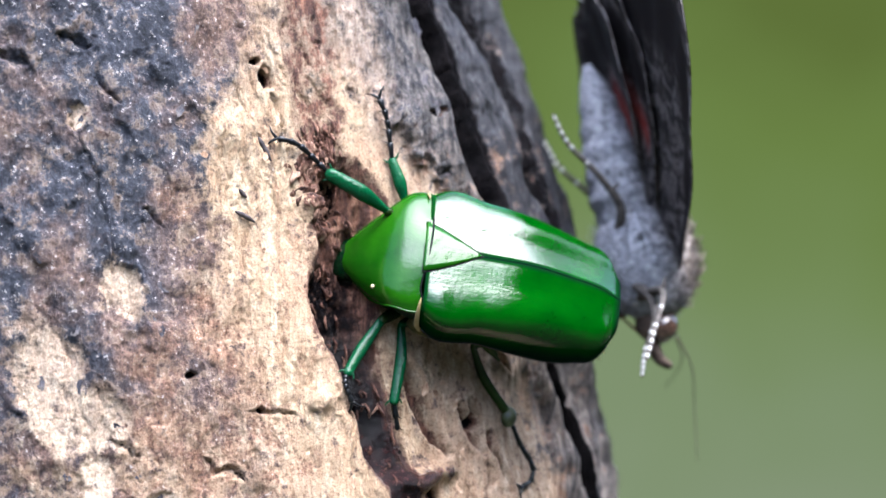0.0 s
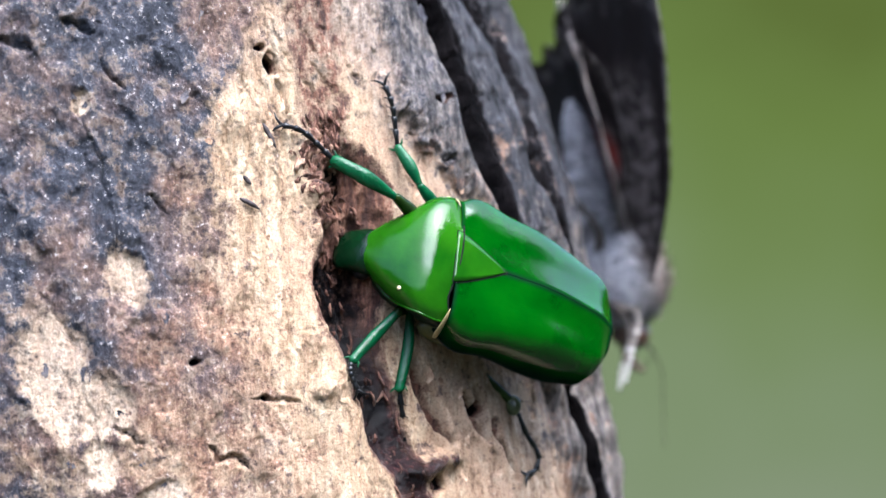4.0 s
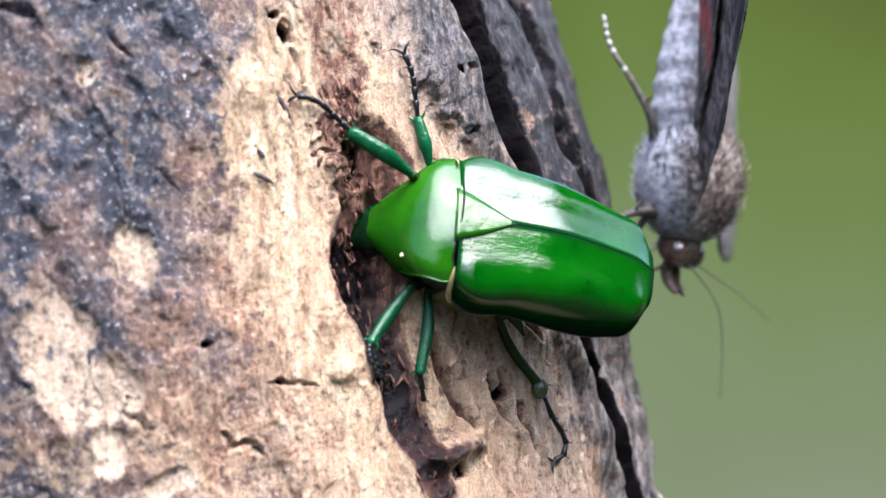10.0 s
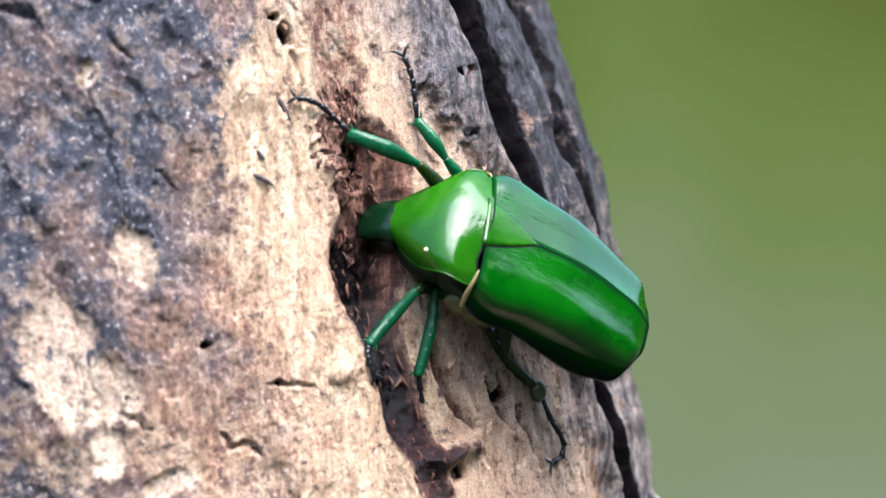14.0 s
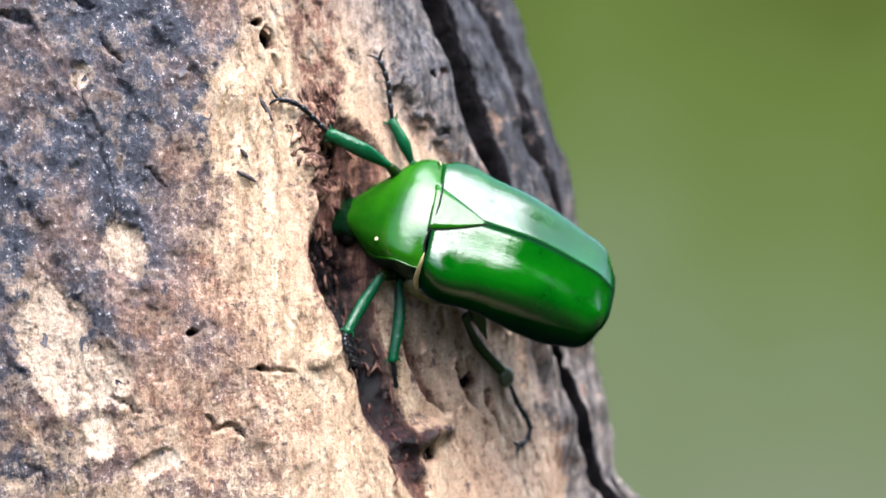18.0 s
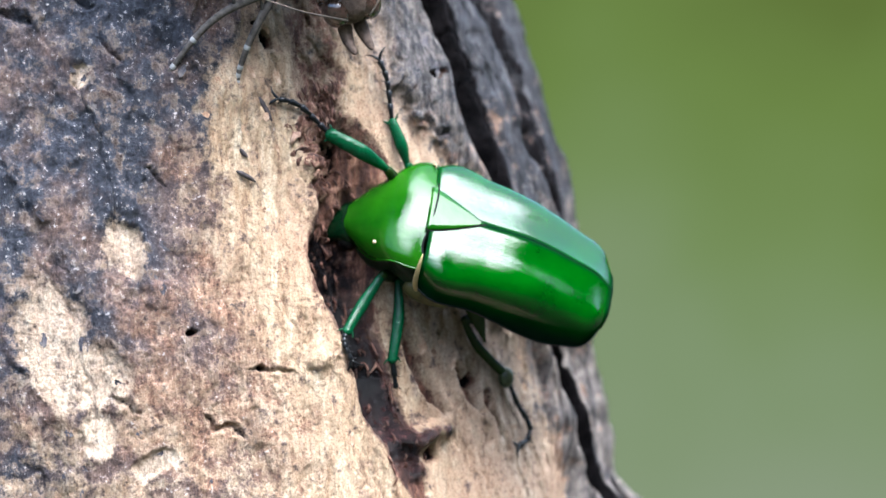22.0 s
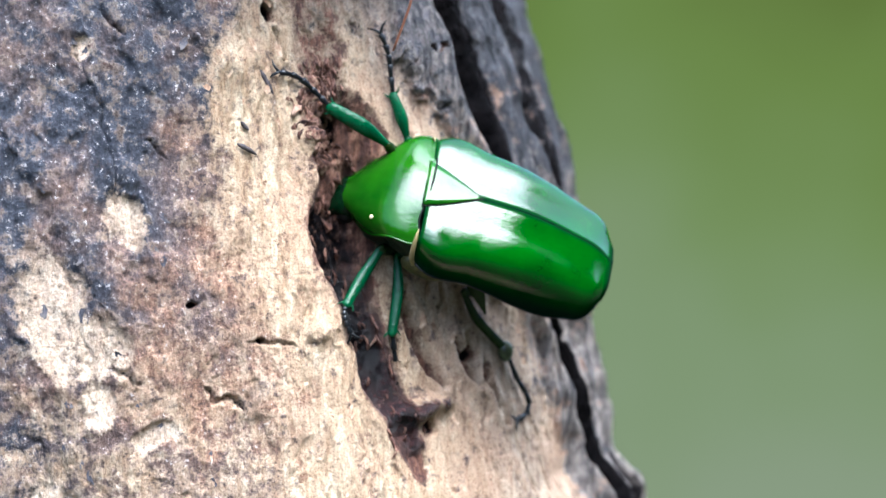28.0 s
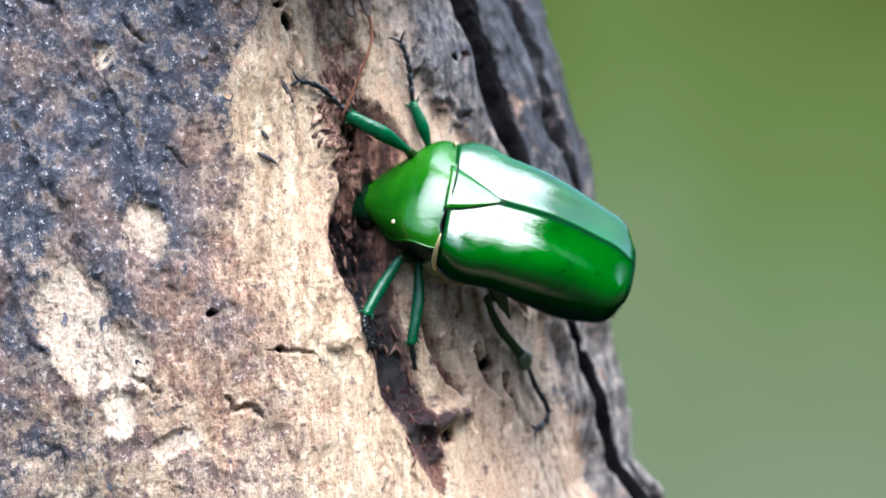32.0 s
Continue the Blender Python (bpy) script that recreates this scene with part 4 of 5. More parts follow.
def beetle():
    OLIVE = plain("olive_side", (0.075, 0.068, 0.022), 0.4, 1500, 0.5, 0.3, 0.1)
    root = tagged(new("beetle"), "glossy green flower beetle feeding head-down at a furrow in the bark", "beetle")
    across = [0, 0.02, 0.05, 0.09, *np.linspace(0.14, 0.76, 16), *(1 - 0.2 * (1 - np.linspace(0, 1, 22)) ** 3.4), 1.03, 1.07, 1.1]
    for side in (1, -1):
        rows = []
        for i in range(61):
            t = (i / 60) ** 0.92 if i < 60 else 1.0
            rows.append([(x, side * y, z) for x, y, z in (elytra_surface(t, q) for q in across)])
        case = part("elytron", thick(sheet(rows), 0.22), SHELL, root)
        case.data.set_sharp_from_angle(angle=radians(50))
        # rim mask: paints shade low on the flank, plus dark seam, base and tail edges
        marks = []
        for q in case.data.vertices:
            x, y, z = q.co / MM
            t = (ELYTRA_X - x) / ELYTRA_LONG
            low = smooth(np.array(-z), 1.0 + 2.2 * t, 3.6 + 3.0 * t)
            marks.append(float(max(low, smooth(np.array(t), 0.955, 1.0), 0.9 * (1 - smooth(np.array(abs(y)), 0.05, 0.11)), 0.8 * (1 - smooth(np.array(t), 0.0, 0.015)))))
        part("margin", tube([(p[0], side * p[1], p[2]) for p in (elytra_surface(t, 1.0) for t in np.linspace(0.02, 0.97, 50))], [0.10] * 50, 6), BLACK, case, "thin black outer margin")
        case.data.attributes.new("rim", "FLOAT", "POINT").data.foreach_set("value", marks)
    part("suture", plate_over([(x, 0.08) for x in np.linspace(-4.6, -18.0, 40)], -0.12), SEAM, root, "black seam between the wing cases")
    part("scutellum_border", plate_over([(0.35, 2.5), (0.0, 2.5), (-1.0, 2.12), (-2.3, 1.5), (-3.6, 0.82), (-4.5, 0.3), (-4.95, 0.06)], 0.03), SEAM, root, "black groove round the scutellum")
    part("scutellum", thick(plate_over([(0.3, 2.36), (0.0, 2.36), (-1.0, 1.98), (-2.3, 1.36), (-3.6, 0.68), (-4.4, 0.2), (-4.72, 0.03)], 0.10), -0.02), SHIELD, root, "bright green triangular plate")
    # belly: a keeled trough under the wing cases
    rows = []
    for i in range(25):
        t = i / 24
        x = 3.0 - 20.3 * t
        w = lerp(t, (0, .1, .3, .6, .85, 1), (3.4, 4.7, 5.2, 5.2, 4.4, 1.8))
        deep = lerp(t, (0, .15, .4, .7, .9, 1), (-6.0, -7.4, -8.0, -7.8, -6.8, -5.8))
        zs = lerp(t, (0, .2, 1), (-3.0, -3.6, -4.8))
        rows.append([(x, w * math.cos(a), zs + (deep - zs) * math.sin(a) ** 0.8 if a <= math.pi else zs) for a in np.linspace(0, math.pi, 21)])
    rows = [[*r, *[(x, y * 0.5, z + 0.6) for x, y, z in (r[-1], r[0])]] for r in rows]
    part("belly", sheet(rows, True, True), BELLY, root, "dark green segmented underside")
    for t0 in (0.52, 0.62, 0.72, 0.82):
        x = 3.0 - 20.3 * t0
        w = lerp(t0, (.3, .6, .85, 1), (5.2, 5.2, 4.4, 1.8)) + 0.1
        deep = lerp(t0, (.4, .7, .9, 1), (-8.0, -7.8, -6.8, -5.8)) - 0.1
        zs = lerp(t0, (0, .2, 1), (-3.0, -3.6, -4.8))
        part("abdomen_ring", tube([(x, w * math.cos(a), zs + (deep - zs) * math.sin(a) ** 0.8) for a in np.linspace(0.05, math.pi - 0.05, 24)], [0.16] * 24, 6), BLACK, root)
    pyg = blob(-16.7, 0, -5.8, 1.85, 4.1, 2.2, 28, 18)
    part("pygidium", pyg, BELLY, root, "dark tail plate fringed with pale hairs")
    fringe = []
    rng = random.Random(4)
    for k in range(150):
        y = rng.uniform(-3.9, 3.9)
        p = Vector((-17.9 + 0.07 * y * y, y, -7.0 + rng.uniform(-0.5, 0.5)))
        fringe.append(tube([p, p + Vector((-rng.uniform(0.3, 0.8), y * 0.06, -rng.uniform(0.1, 0.6)))], [0.035, 0.012], 4))
    part("hair_fringe", merge(*fringe), TAN, root, "short pale golden hairs")
    # pronotum and head slope down to the bark
    fore = frame_of((0.1, 0, 0), (0.840, -0.091, -0.534), (0.534, 0.0, 0.845))
    fore.translation = fore.translation * MM
    pron = part("pronotum", thick(sheet(pronotum_rows()), 0.3), SHIELD, root, "bright green domed shield", at=fore)
    pron.data.set_sharp_from_angle(angle=radians(50))
    rim = pronotum_rows()
    for k, name in ((0, "margin"), (-1, "margin")):
        part(name, tube([(r[k][0], r[k][1] * 1.005, r[k][2]) for r in rim], [0.11] * len(rim), 6), SHIELD, pron)
    part("hind_margin", tube([(p[0] - 0.05, p[1], p[2] - 0.06) for p in rim[0]], [0.10] * len(rim[0]), 6), SEAM, pron, "dark hind rim")
    part("front_margin", tube([(p[0] + 0.02, p[1], p[2] - 0.04) for p in rim[-1]], [0.09] * len(rim[0]), 6), SEAM, pron, "dark front rim")
    part("dimple", blob(rim[17][32][0], rim[17][32][1], rim[17][32][2] + 0.02, 0.2, 0.2, 0.16, 12, 8), PALE, pron, "pale scar on the shield")
    part("prothorax", blob(3.6, 0, -3.3, 4.4, 4.2, 2.6), BELLY, pron, "dark underside of the shield")
    rows = []
    for i in range(15):
        s = i / 14
        w = lerp(s, (0, .2, .5, .85, 1), (2.15, 2.15, 1.95, 1.75, 1.35))
        z0 = -0.4 - 0.3 * s - 1.5 * s * s
        x = 7.5 + 3.3 * s
        th = lerp(s, (0, .5, 1), (1.5, 1.0, 0.45))
        rows.append([(x + 0.2 * math.sin(a), w * math.cos(a), z0 - th + th * math.sin(a)) for a in np.linspace(0, 2 * math.pi, 25)[:-1]])
    head = part("head", sheet(rows, True, True), FACE, pron, "dark green flat-faced head")
    for sgn in (-1, 1):
        part("eye", blob(8.2, sgn * 1.8, -2.4, 0.75, 0.55, 0.75, 16, 10), BLACK, head, "black eye")
        part("antenna", tube(spline([(9.2, sgn * 1.9, -4.2), (9.7, sgn * 2.7, -4.8), (10.0, sgn * 3.1, -5.6)], 8), [0.14, 0.13, 0.12, 0.12, 0.14, 0.2, 0.22, 0.15], 7), BLACK, head)
    for sgn in (-1, 1):
        part("epimeron", tube(spline([(0.16, sgn * 4.9, -0.2), (0.20, sgn * 5.5, -0.6), (0.15, sgn * 6.0, -1.4), (-0.05, sgn * 6.3, -2.6), (-0.5, sgn * 6.1, -3.8)], 16), np.interp(np.linspace(0, 1, 16), (0, .25, .7, 1), (0.04, 0.14, 0.24, 0.2)), 8, 0.7), TAN, root, "tan plate at the wing case's shoulder")
    for sgn in (-1, 1):
        part("side_plate", blob(-2.2, sgn * 4.7, -5.4, 2.6, 1.0, 1.3, 20, 12), OLIVE, root, "olive-brown plate below the wing case")
    # legs, drawn where they stand while the beetle feeds
    JOINT = plain("olive_joint", (0.045, 0.055, 0.022), 0.35, 1800, 0.5, 0.4, 0.2)
    spec = [
        ("left_foreleg", (-2.6, 2.0, -2.2), [(-5.1, -3.4, -2.5), (-6.9, -4.0, -5.0), (-8.3, -5.6, -7.2)], [(-8.35, -5.6, -7.3), (-8.5, -5.9, -7.9), (-8.3, -5.9, -8.7), (-7.9, -5.7, -9.7)], (0.60, 0.52, 0.44)),
        ("left_midleg", (-1.5, 2.5, -3.0), [(-3.7, -1.6, -3.0), (-3.75, -2.2, -6.0), (-4.4, -3.0, -9.8)], [(-4.35, -2.9, -9.9), (-4.15, -2.4, -11.9), (-3.95, -2.0, -13.4), (-3.45, -1.8, -16.9)], (0.52, 0.50, 0.44)),
        ("left_hindleg", (3.6, 4.0, -6.0), [(2.0, 2.4, -6.2), (3.3, 4.0, -8.8), (6.0, 6.8, -11.8)], [(6.1, 6.4, -12.4), (7.0, 7.3, -14.6), (7.95, 8.2, -16.0), (7.8, 7.9, -17.4), (6.9, 6.6, -17.9)], (0.46, 0.42, 0.44)),
        ("right_foreleg", (-3.2, 1.0, 5.0), [(-4.75, -2.2, 6.9), (-7.0, -3.6, 8.4), (-9.85, -4.0, 9.95)], [(-9.9, -4.0, 10.0), (-11.2, -4.6, 11.3), (-12.6, -5.8, 12.5), (-14.2, -6.4, 12.9)], (0.50, 0.70, 0.60)),
        ("right_midleg", (-1.6, 2.0, 6.0), [(-3.05, 1.0, 7.5), (-3.6, 0.6, 9.2), (-4.5, 0.6, 11.3)], [(-4.5, 0.6, 11.4), (-4.75, 0.5, 13.6), (-4.95, 0.2, 15.1), (-5.6, 0.0, 16.7)], (0.42, 0.55, 0.42)),
    ]
    for name, coxa, shin, foot, (r0, r1, r2) in spec:
        coxa, shin, foot = place(*coxa), [place(*p) for p in shin], [place(*p) for p in foot]
        knee, ankle = shin[0], shin[-1]
        hip = limb("femur", root, [knee, knee.lerp(coxa, 0.5), coxa], [r0 * 0.85, r0 * 1.3, r0 * 1.3], LEG if "mid" in name else HINDLEG, knee)
        tib = limb("tibia", root, shin, [r0 * 0.62, r1 * 1.08, r2], LEG if "hind" not in name else HINDLEG, ankle, "", 12, 0.75, tibia_bits)
        tar = limb("tarsus", root, foot, [0.2, 0.17, 0.16], BLACK, ankle, "black jointed foot with hooked claws", 8, 1.0, tarsus_bits)
        if name == "left_hindleg":
            plate = [(p - knee) / MM for p in (place(2.9, 2.0, -4.6), place(3.3, 2.0, -6.2), place(3.9, 2.6, -8.2))]
            part("trochanter", tube(spline(plate, 10), [0.95, 0.95, 0.9, 0.82, 0.72, 0.6, 0.48, 0.35, 0.22, 0.1], 12, 0.5), HINDLEG, hip, "olive-green pointed plate at the base of the leg")
            part("spur_joint", blob(-0.25, -0.5, 0.1, 0.72, 0.5, 0.95, 16, 12), JOINT, tib, "swollen olive end of the shin")
        LEGS.append((hip, tib, tar, coxa, knee, ankle))
    # the far hind leg, drawn as it is kicked out
    shin = [place(*p) for p in [(9.5, 8.5, 3.4), (12.8, 8.5, 4.1), (16.4, 8.0, 4.75)]]
    foot = [place(*p) for p in [(16.5, 8.0, 4.75), (18.2, 8.0, 6.2), (19.6, 8.0, 8.0), (20.8, 8.0, 9.6)]]
    tib = limb("tibia", root, shin, [0.42, 0.58, 0.6], LEG, shin[0], "", 12, 0.75, tibia_bits)
    tar = limb("tarsus", root, foot, [0.2, 0.17, 0.16], BLACK, shin[0], "black jointed foot with hooked claws", 8, 1.0, tarsus_bits)
    LEGS.append((None, tib, tar, None, shin[0], None))
    return root


BEETLE = beetle()


# ---- the moth: x forward, y to its left, z out of its back ----
FORE = [(1.5, 0.5), (4.5, 8.0), (5.4, 17.0), (4.0, 26.4), (-1.2, 26.6), (-6.5, 25.0), (-12.0, 20.5), (-11.0, 13.0), (-8.5, 5.0), (-4.0, 0.4)]
HIND = [(0.5, 0.4), (1.5, 7.0), (1.0, 13.0), (-2.5, 17.0), (-8.0, 17.5), (-13.0, 14.5), (-16.5, 10.5), (-16.0, 5.0), (-10.0, 1.6), (-2.0, 0.2)]


def wing(outline, side, band):
    """A thin wing: a fan from its root to a scalloped margin, grey above, banded below."""
    edge = [Vector((*p, 0)) for p in spline([(*p, 0) for p in outline], 64)]
    root = Vector(((outline[0][0] + outline[-1][0]) / 2, 0.3, 0))
    verts, faces, mats = [], [], []
    marks, rims = [], []
    rings = 16
    for layer in (0.07, -0.07):
        base = len(verts)
        for k, e in enumerate(edge):
            f = k / (len(edge) - 1)
            outer = max(0.0, 1 - abs(f - 0.52) / 0.24)
            for r in range(rings + 1):
                q = r / rings
                p = root.lerp(e, q * (1 + 0.035 * outer * math.sin(k * 1.7)))
                vein = 0.10 * math.sin(k * 0.85) * q + 0.9 * math.sin(q * 2.6) * 0.6
                verts.append((p.x * MM, side * p.y * MM, (p.z + vein + layer) * MM))
                marks.append(band and 0.8 * math.exp(-((q - 0.52) / 0.07) ** 2) * (0.25 < f < 0.97) * (layer < 0) or 0.0)
                rims.append((smooth(q, 0.62, 0.72) * (1 - smooth(q, 0.9, 0.96)) if layer < 0 else 0.0))
        for k in range(len(edge) - 1):
            for r in range(rings):
                a = base + k * (rings + 1) + r
                quad = [a, a + 1, a + rings + 2, a + rings + 1]
                faces.append(quad if (layer > 0) == (side < 0) else quad[::-1])
                mats.append(0 if layer > 0 else 1)
    half = len(verts) // 2
    for k in range(len(edge) - 1):
        a, b = k * (rings + 1) + rings, (k + 1) * (rings + 1) + rings
        faces.append([a, b, b + half, a + half])
        mats.append(0)
    me = bpy.data.meshes.new("wing")
    me.from_pydata(verts, [], faces)
    me.materials.append(UPPER)
    me.materials.append(UNDER)
    me.polygons.foreach_set("material_index", mats)
    me.attributes.new("band", "FLOAT", "POINT").data.foreach_set("value", [float(x) for x in marks])
    me.attributes.new("rim", "FLOAT", "POINT").data.foreach_set("value", [float(x) for x in rims])
    return me


def moth_leg(root, points, side):
    pts = spline([(x, side * y, z) for x, y, z in points], 33)
    leg = part("leg", tube(pts, np.interp(np.arange(33), (0, 8, 12, 20, 32), (0.5, 0.38, 0.32, 0.23, 0.13)), 8), MLEG, root, "grey-brown scaled leg with white rings")
    for k, w in ((19, 0.27), (23, 0.235), (25, 0.215), (27, 0.2), (29, 0.185), (31, 0.165)):
        d = (pts[k + 1] - pts[k - 1]).normalized()
        part("ring", tube([pts[k] - d * 0.22, pts[k], pts[k] + d * 0.22], [w * 0.85, w, w * 0.85], 8), WHITE, leg, "white ring")
    d = (pts[13] - pts[11]).normalized()
    part("spur", tube([pts[12], pts[12] - d * 0.6 + Vector((-1.0, side * 0.5, 0.6))], [0.2, 0.05], 6), MLEG, leg)
    return leg


def moth():
    root = tagged(new("moth"), "grey-brown mottled moth with dark red-banded wing undersides and long banded legs", "moth")
    rng = random.Random(7)
    thorax = part("thorax", blob(0.3, 0, 0, 5.3, 4.8, 4.4), FUR, root, "furry grey-brown thorax")
    rows = []
    for i in range(29):
        t = i / 28
        r = lerp(t, (0, .15, .5, .85, 1), (2.9, 3.3, 2.7, 1.5, 0.4)) * (1 + 0.05 * math.sin(i * 1.57))
        rows.append([(-3 - 14 * t, r * math.cos(a), -0.4 + 0.9 * r * math.sin(a)) for a in np.linspace(0, 2 * math.pi, 21)[:-1]])
    part("abdomen", sheet(rows, True, True), FUR, root, "tapering furry grey-brown abdomen")
    hairs = []
    for k in range(900):
        a, b = rng.uniform(0, 2 * math.pi), rng.uniform(-1, 1)
        nrm = Vector((b, math.cos(a) * math.sqrt(1 - b * b), math.sin(a) * math.sqrt(1 - b * b)))
        p = Vector((0.3 + 5.1 * nrm.x, 4.6 * nrm.y, 4.2 * nrm.z))
        d = (nrm + Vector((-0.9, 0, 0))).normalized()
        ln = rng.uniform(0.7, 1.5)
        hairs.append((p, p + d * ln * 0.6 + Vector((0, 0, 0.08)), p + d * ln - nrm * 0.15))
    bm = bmesh.new()
    for a, b, c in hairs:
        w = Vector((0, 0.05, 0.05))
        q = [bm.verts.new(x * MM) for x in (a - w, a + w, b + w * 0.7, c, b - w * 0.7)]
        bm.faces.new(q)
    tagged(part("fur", bm, FUR, thorax, "shaggy grey-brown hair scales", smooth=False), kind="stuff")
    head = part("head", blob(5.6, 0, -0.6, 1.8, 1.9, 1.8), BROWN_FUR, root, "dark brown furry head")
    feelers = []
    for s in (-1, 1):
        part("eye", blob(6.2, s * 1.25, -0.3, 1.25, 1.05, 1.3), EYE, head, "large brown compound eye")
        part("palp", tube(spline([(7.2, s * 0.6, -1.4), (8.6, s * 0.7, -1.2), (9.6, s * 0.7, -0.4)], 8), [0.5, 0.55, 0.5, 0.45, 0.4, 0.35, 0.3, 0.15], 8), BROWN_FUR, head)
        way = [(7.2, 0.9, 0.7), (8.6, 6.0, 1.5), (9.6, 11.0, 1.2), (10.4, 16.0, 0.4)] if s > 0 else [(7.2, -0.9, 0.7), (10.0, 2.6, 1.6), (13.2, 5.0, 1.2), (17.6, 6.6, 0.4)]
        base = Vector(way[0])
        feelers.append((part("antenna", tube(spline([Vector(p) - base for p in way], 24), np.linspace(0.08, 0.035, 24), 6), HAIR, head, "long thread-like antenna", at=Matrix.Translation(base * MM)), base * MM, s))
    tongue = part("proboscis", tube(spline([(0, 0, 0), (3.8, 0.9, 0.0), (6.8, 0.0, -0.4), (10.0, -1.2, -1.4)], 20), np.linspace(0.15, 0.09, 20), 6), SUCKER, root, "thin orange-brown proboscis", at=Matrix.Translation(Vector((7.0, 0.4, -1.6)) * MM))
    wings = []
    for s in (1, -1):
        for name, line, hinge in (("forewing", FORE, (1.6, 1.9, 1.3)), ("hindwing", HIND, (-1.6, 1.8, 0.9))):
            w = part(name, wing([(1.08 * a, 1.12 * b) for a, b in line], s, name == "hindwing"), None, root, "grey mottled wing, dark with a red band below")
            wings.append((w, s, Vector((hinge[0], s * hinge[1], hinge[2])) * MM, name == "forewing"))
        if s > 0:
            moth_leg(root, [(3.4, 1.6, -2.0), (4.0, 3.5, -3.0), (3.0, 4.5, -3.6), (4.0, 4.6, -4.4), (5.5, 4.0, -5.0)], s)
            moth_leg(root, [(1.6, 2.0, -2.4), (1.0, 4.2, -3.2), (-0.5, 5.0, -4.0), (0.5, 5.4, -4.8), (2.0, 5.2, -5.2)], s)
        else:
            moth_leg(root, [(3.4, 1.6, -2.0), (3.6, 6.5, -0.6), (4.6, 10.6, -0.8), (7.2, 14.2, -2.6), (9.4, 16.0, -4.0)], s)
            moth_leg(root, [(1.6, 2.0, -2.4), (3.8, 5.2, -1.2), (6.0, 7.4, -1.6), (8.4, 8.9, -3.2), (10.2, 9.4, -4.0)], s)
        moth_leg(root, [(-1.4, 2.0, -2.4), (-4.0, 4.2, -1.4), (-7.0, 5.4, -2.6), (-10.0, 6.2, -4.4), (-12.6, 6.6, -5.0)], s)
    return root, wings, tongue, feelers


MOTH, WINGS, TONGUE, FEELERS = moth()
MOTH.scale = (1.15, 1.15, 1.15)


# ---- small things ----
FLAKE = flake_material("bark_flake_surface", (0.018, 0.018, 0.025), (0.065, 0.062, 0.075), (0.20, 0.175, 0.165))
CHIP = flake_material("wood_chip_surface", (0.16, 0.085, 0.05), (0.42, 0.27, 0.17), (0.72, 0.55, 0.40))
FIBRE = flake_material("rotten_fibre", (0.022, 0.009, 0.006), (0.115, 0.050, 0.032), (0.34, 0.20, 0.135))

CRUMB = flake_material("rotten_crumb", (0.024, 0.010, 0.007), (0.14, 0.066, 0.043), (0.46, 0.30, 0.21))


def tangent_pose(u, v, lift, spin):
    """A pose on the bark: z out of it, x round the trunk, y along it, then turned by spin degrees."""
    p, out = on_trunk(u, v, lift)
    up = Vector((-math.sin(LEAN), 0, math.cos(LEAN)))
    x = up.cross(out).normalized()
    m = Matrix((x, out.cross(x), out)).transposed().to_4x4()
    m.translation = p
    return m @ Matrix.Rotation(radians(spin), 4, "Z")


def flake_mesh(rng, wide, tall, thick_mm, curl):
    """A ragged little plate with a curled edge."""
    n = 14
    ring = []
    for k in range(n):
        a = 2 * math.pi * k / n
        r = 1 + rng.uniform(-0.28, 0.28)
        ring.append((wide * r * math.cos(a), tall * r * math.sin(a)))
    bm = bmesh.new()
    lift = lambda x, y: curl * (x / wide) ** 2 * (1 if x > 0 else 0.2) + curl * 0.5 * (y / tall) ** 3
    top = [bm.verts.new(Vector((x, y, lift(x, y) + thick_mm * 0.7)) * MM) for x, y in ring]
    inner = [bm.verts.new(Vector((x * 0.55, y * 0.55, lift(x * 0.55, y * 0.55) + thick_mm + rng.uniform(-0.05, 0.05))) * MM) for x, y in ring]
    low = [bm.verts.new(Vector((x * 0.9, y * 0.9, lift(x, y) - thick_mm)) * MM) for x, y in ring]
    for k in range(n):
        j = (k + 1) % n
        bm.faces.new((top[k], top[j], inner[j], inner[k]))
        bm.faces.new((low[k], low[j], top[j], top[k]))
    bm.faces.new(inner)
    bm.faces.new(low[::-1])
    return bm


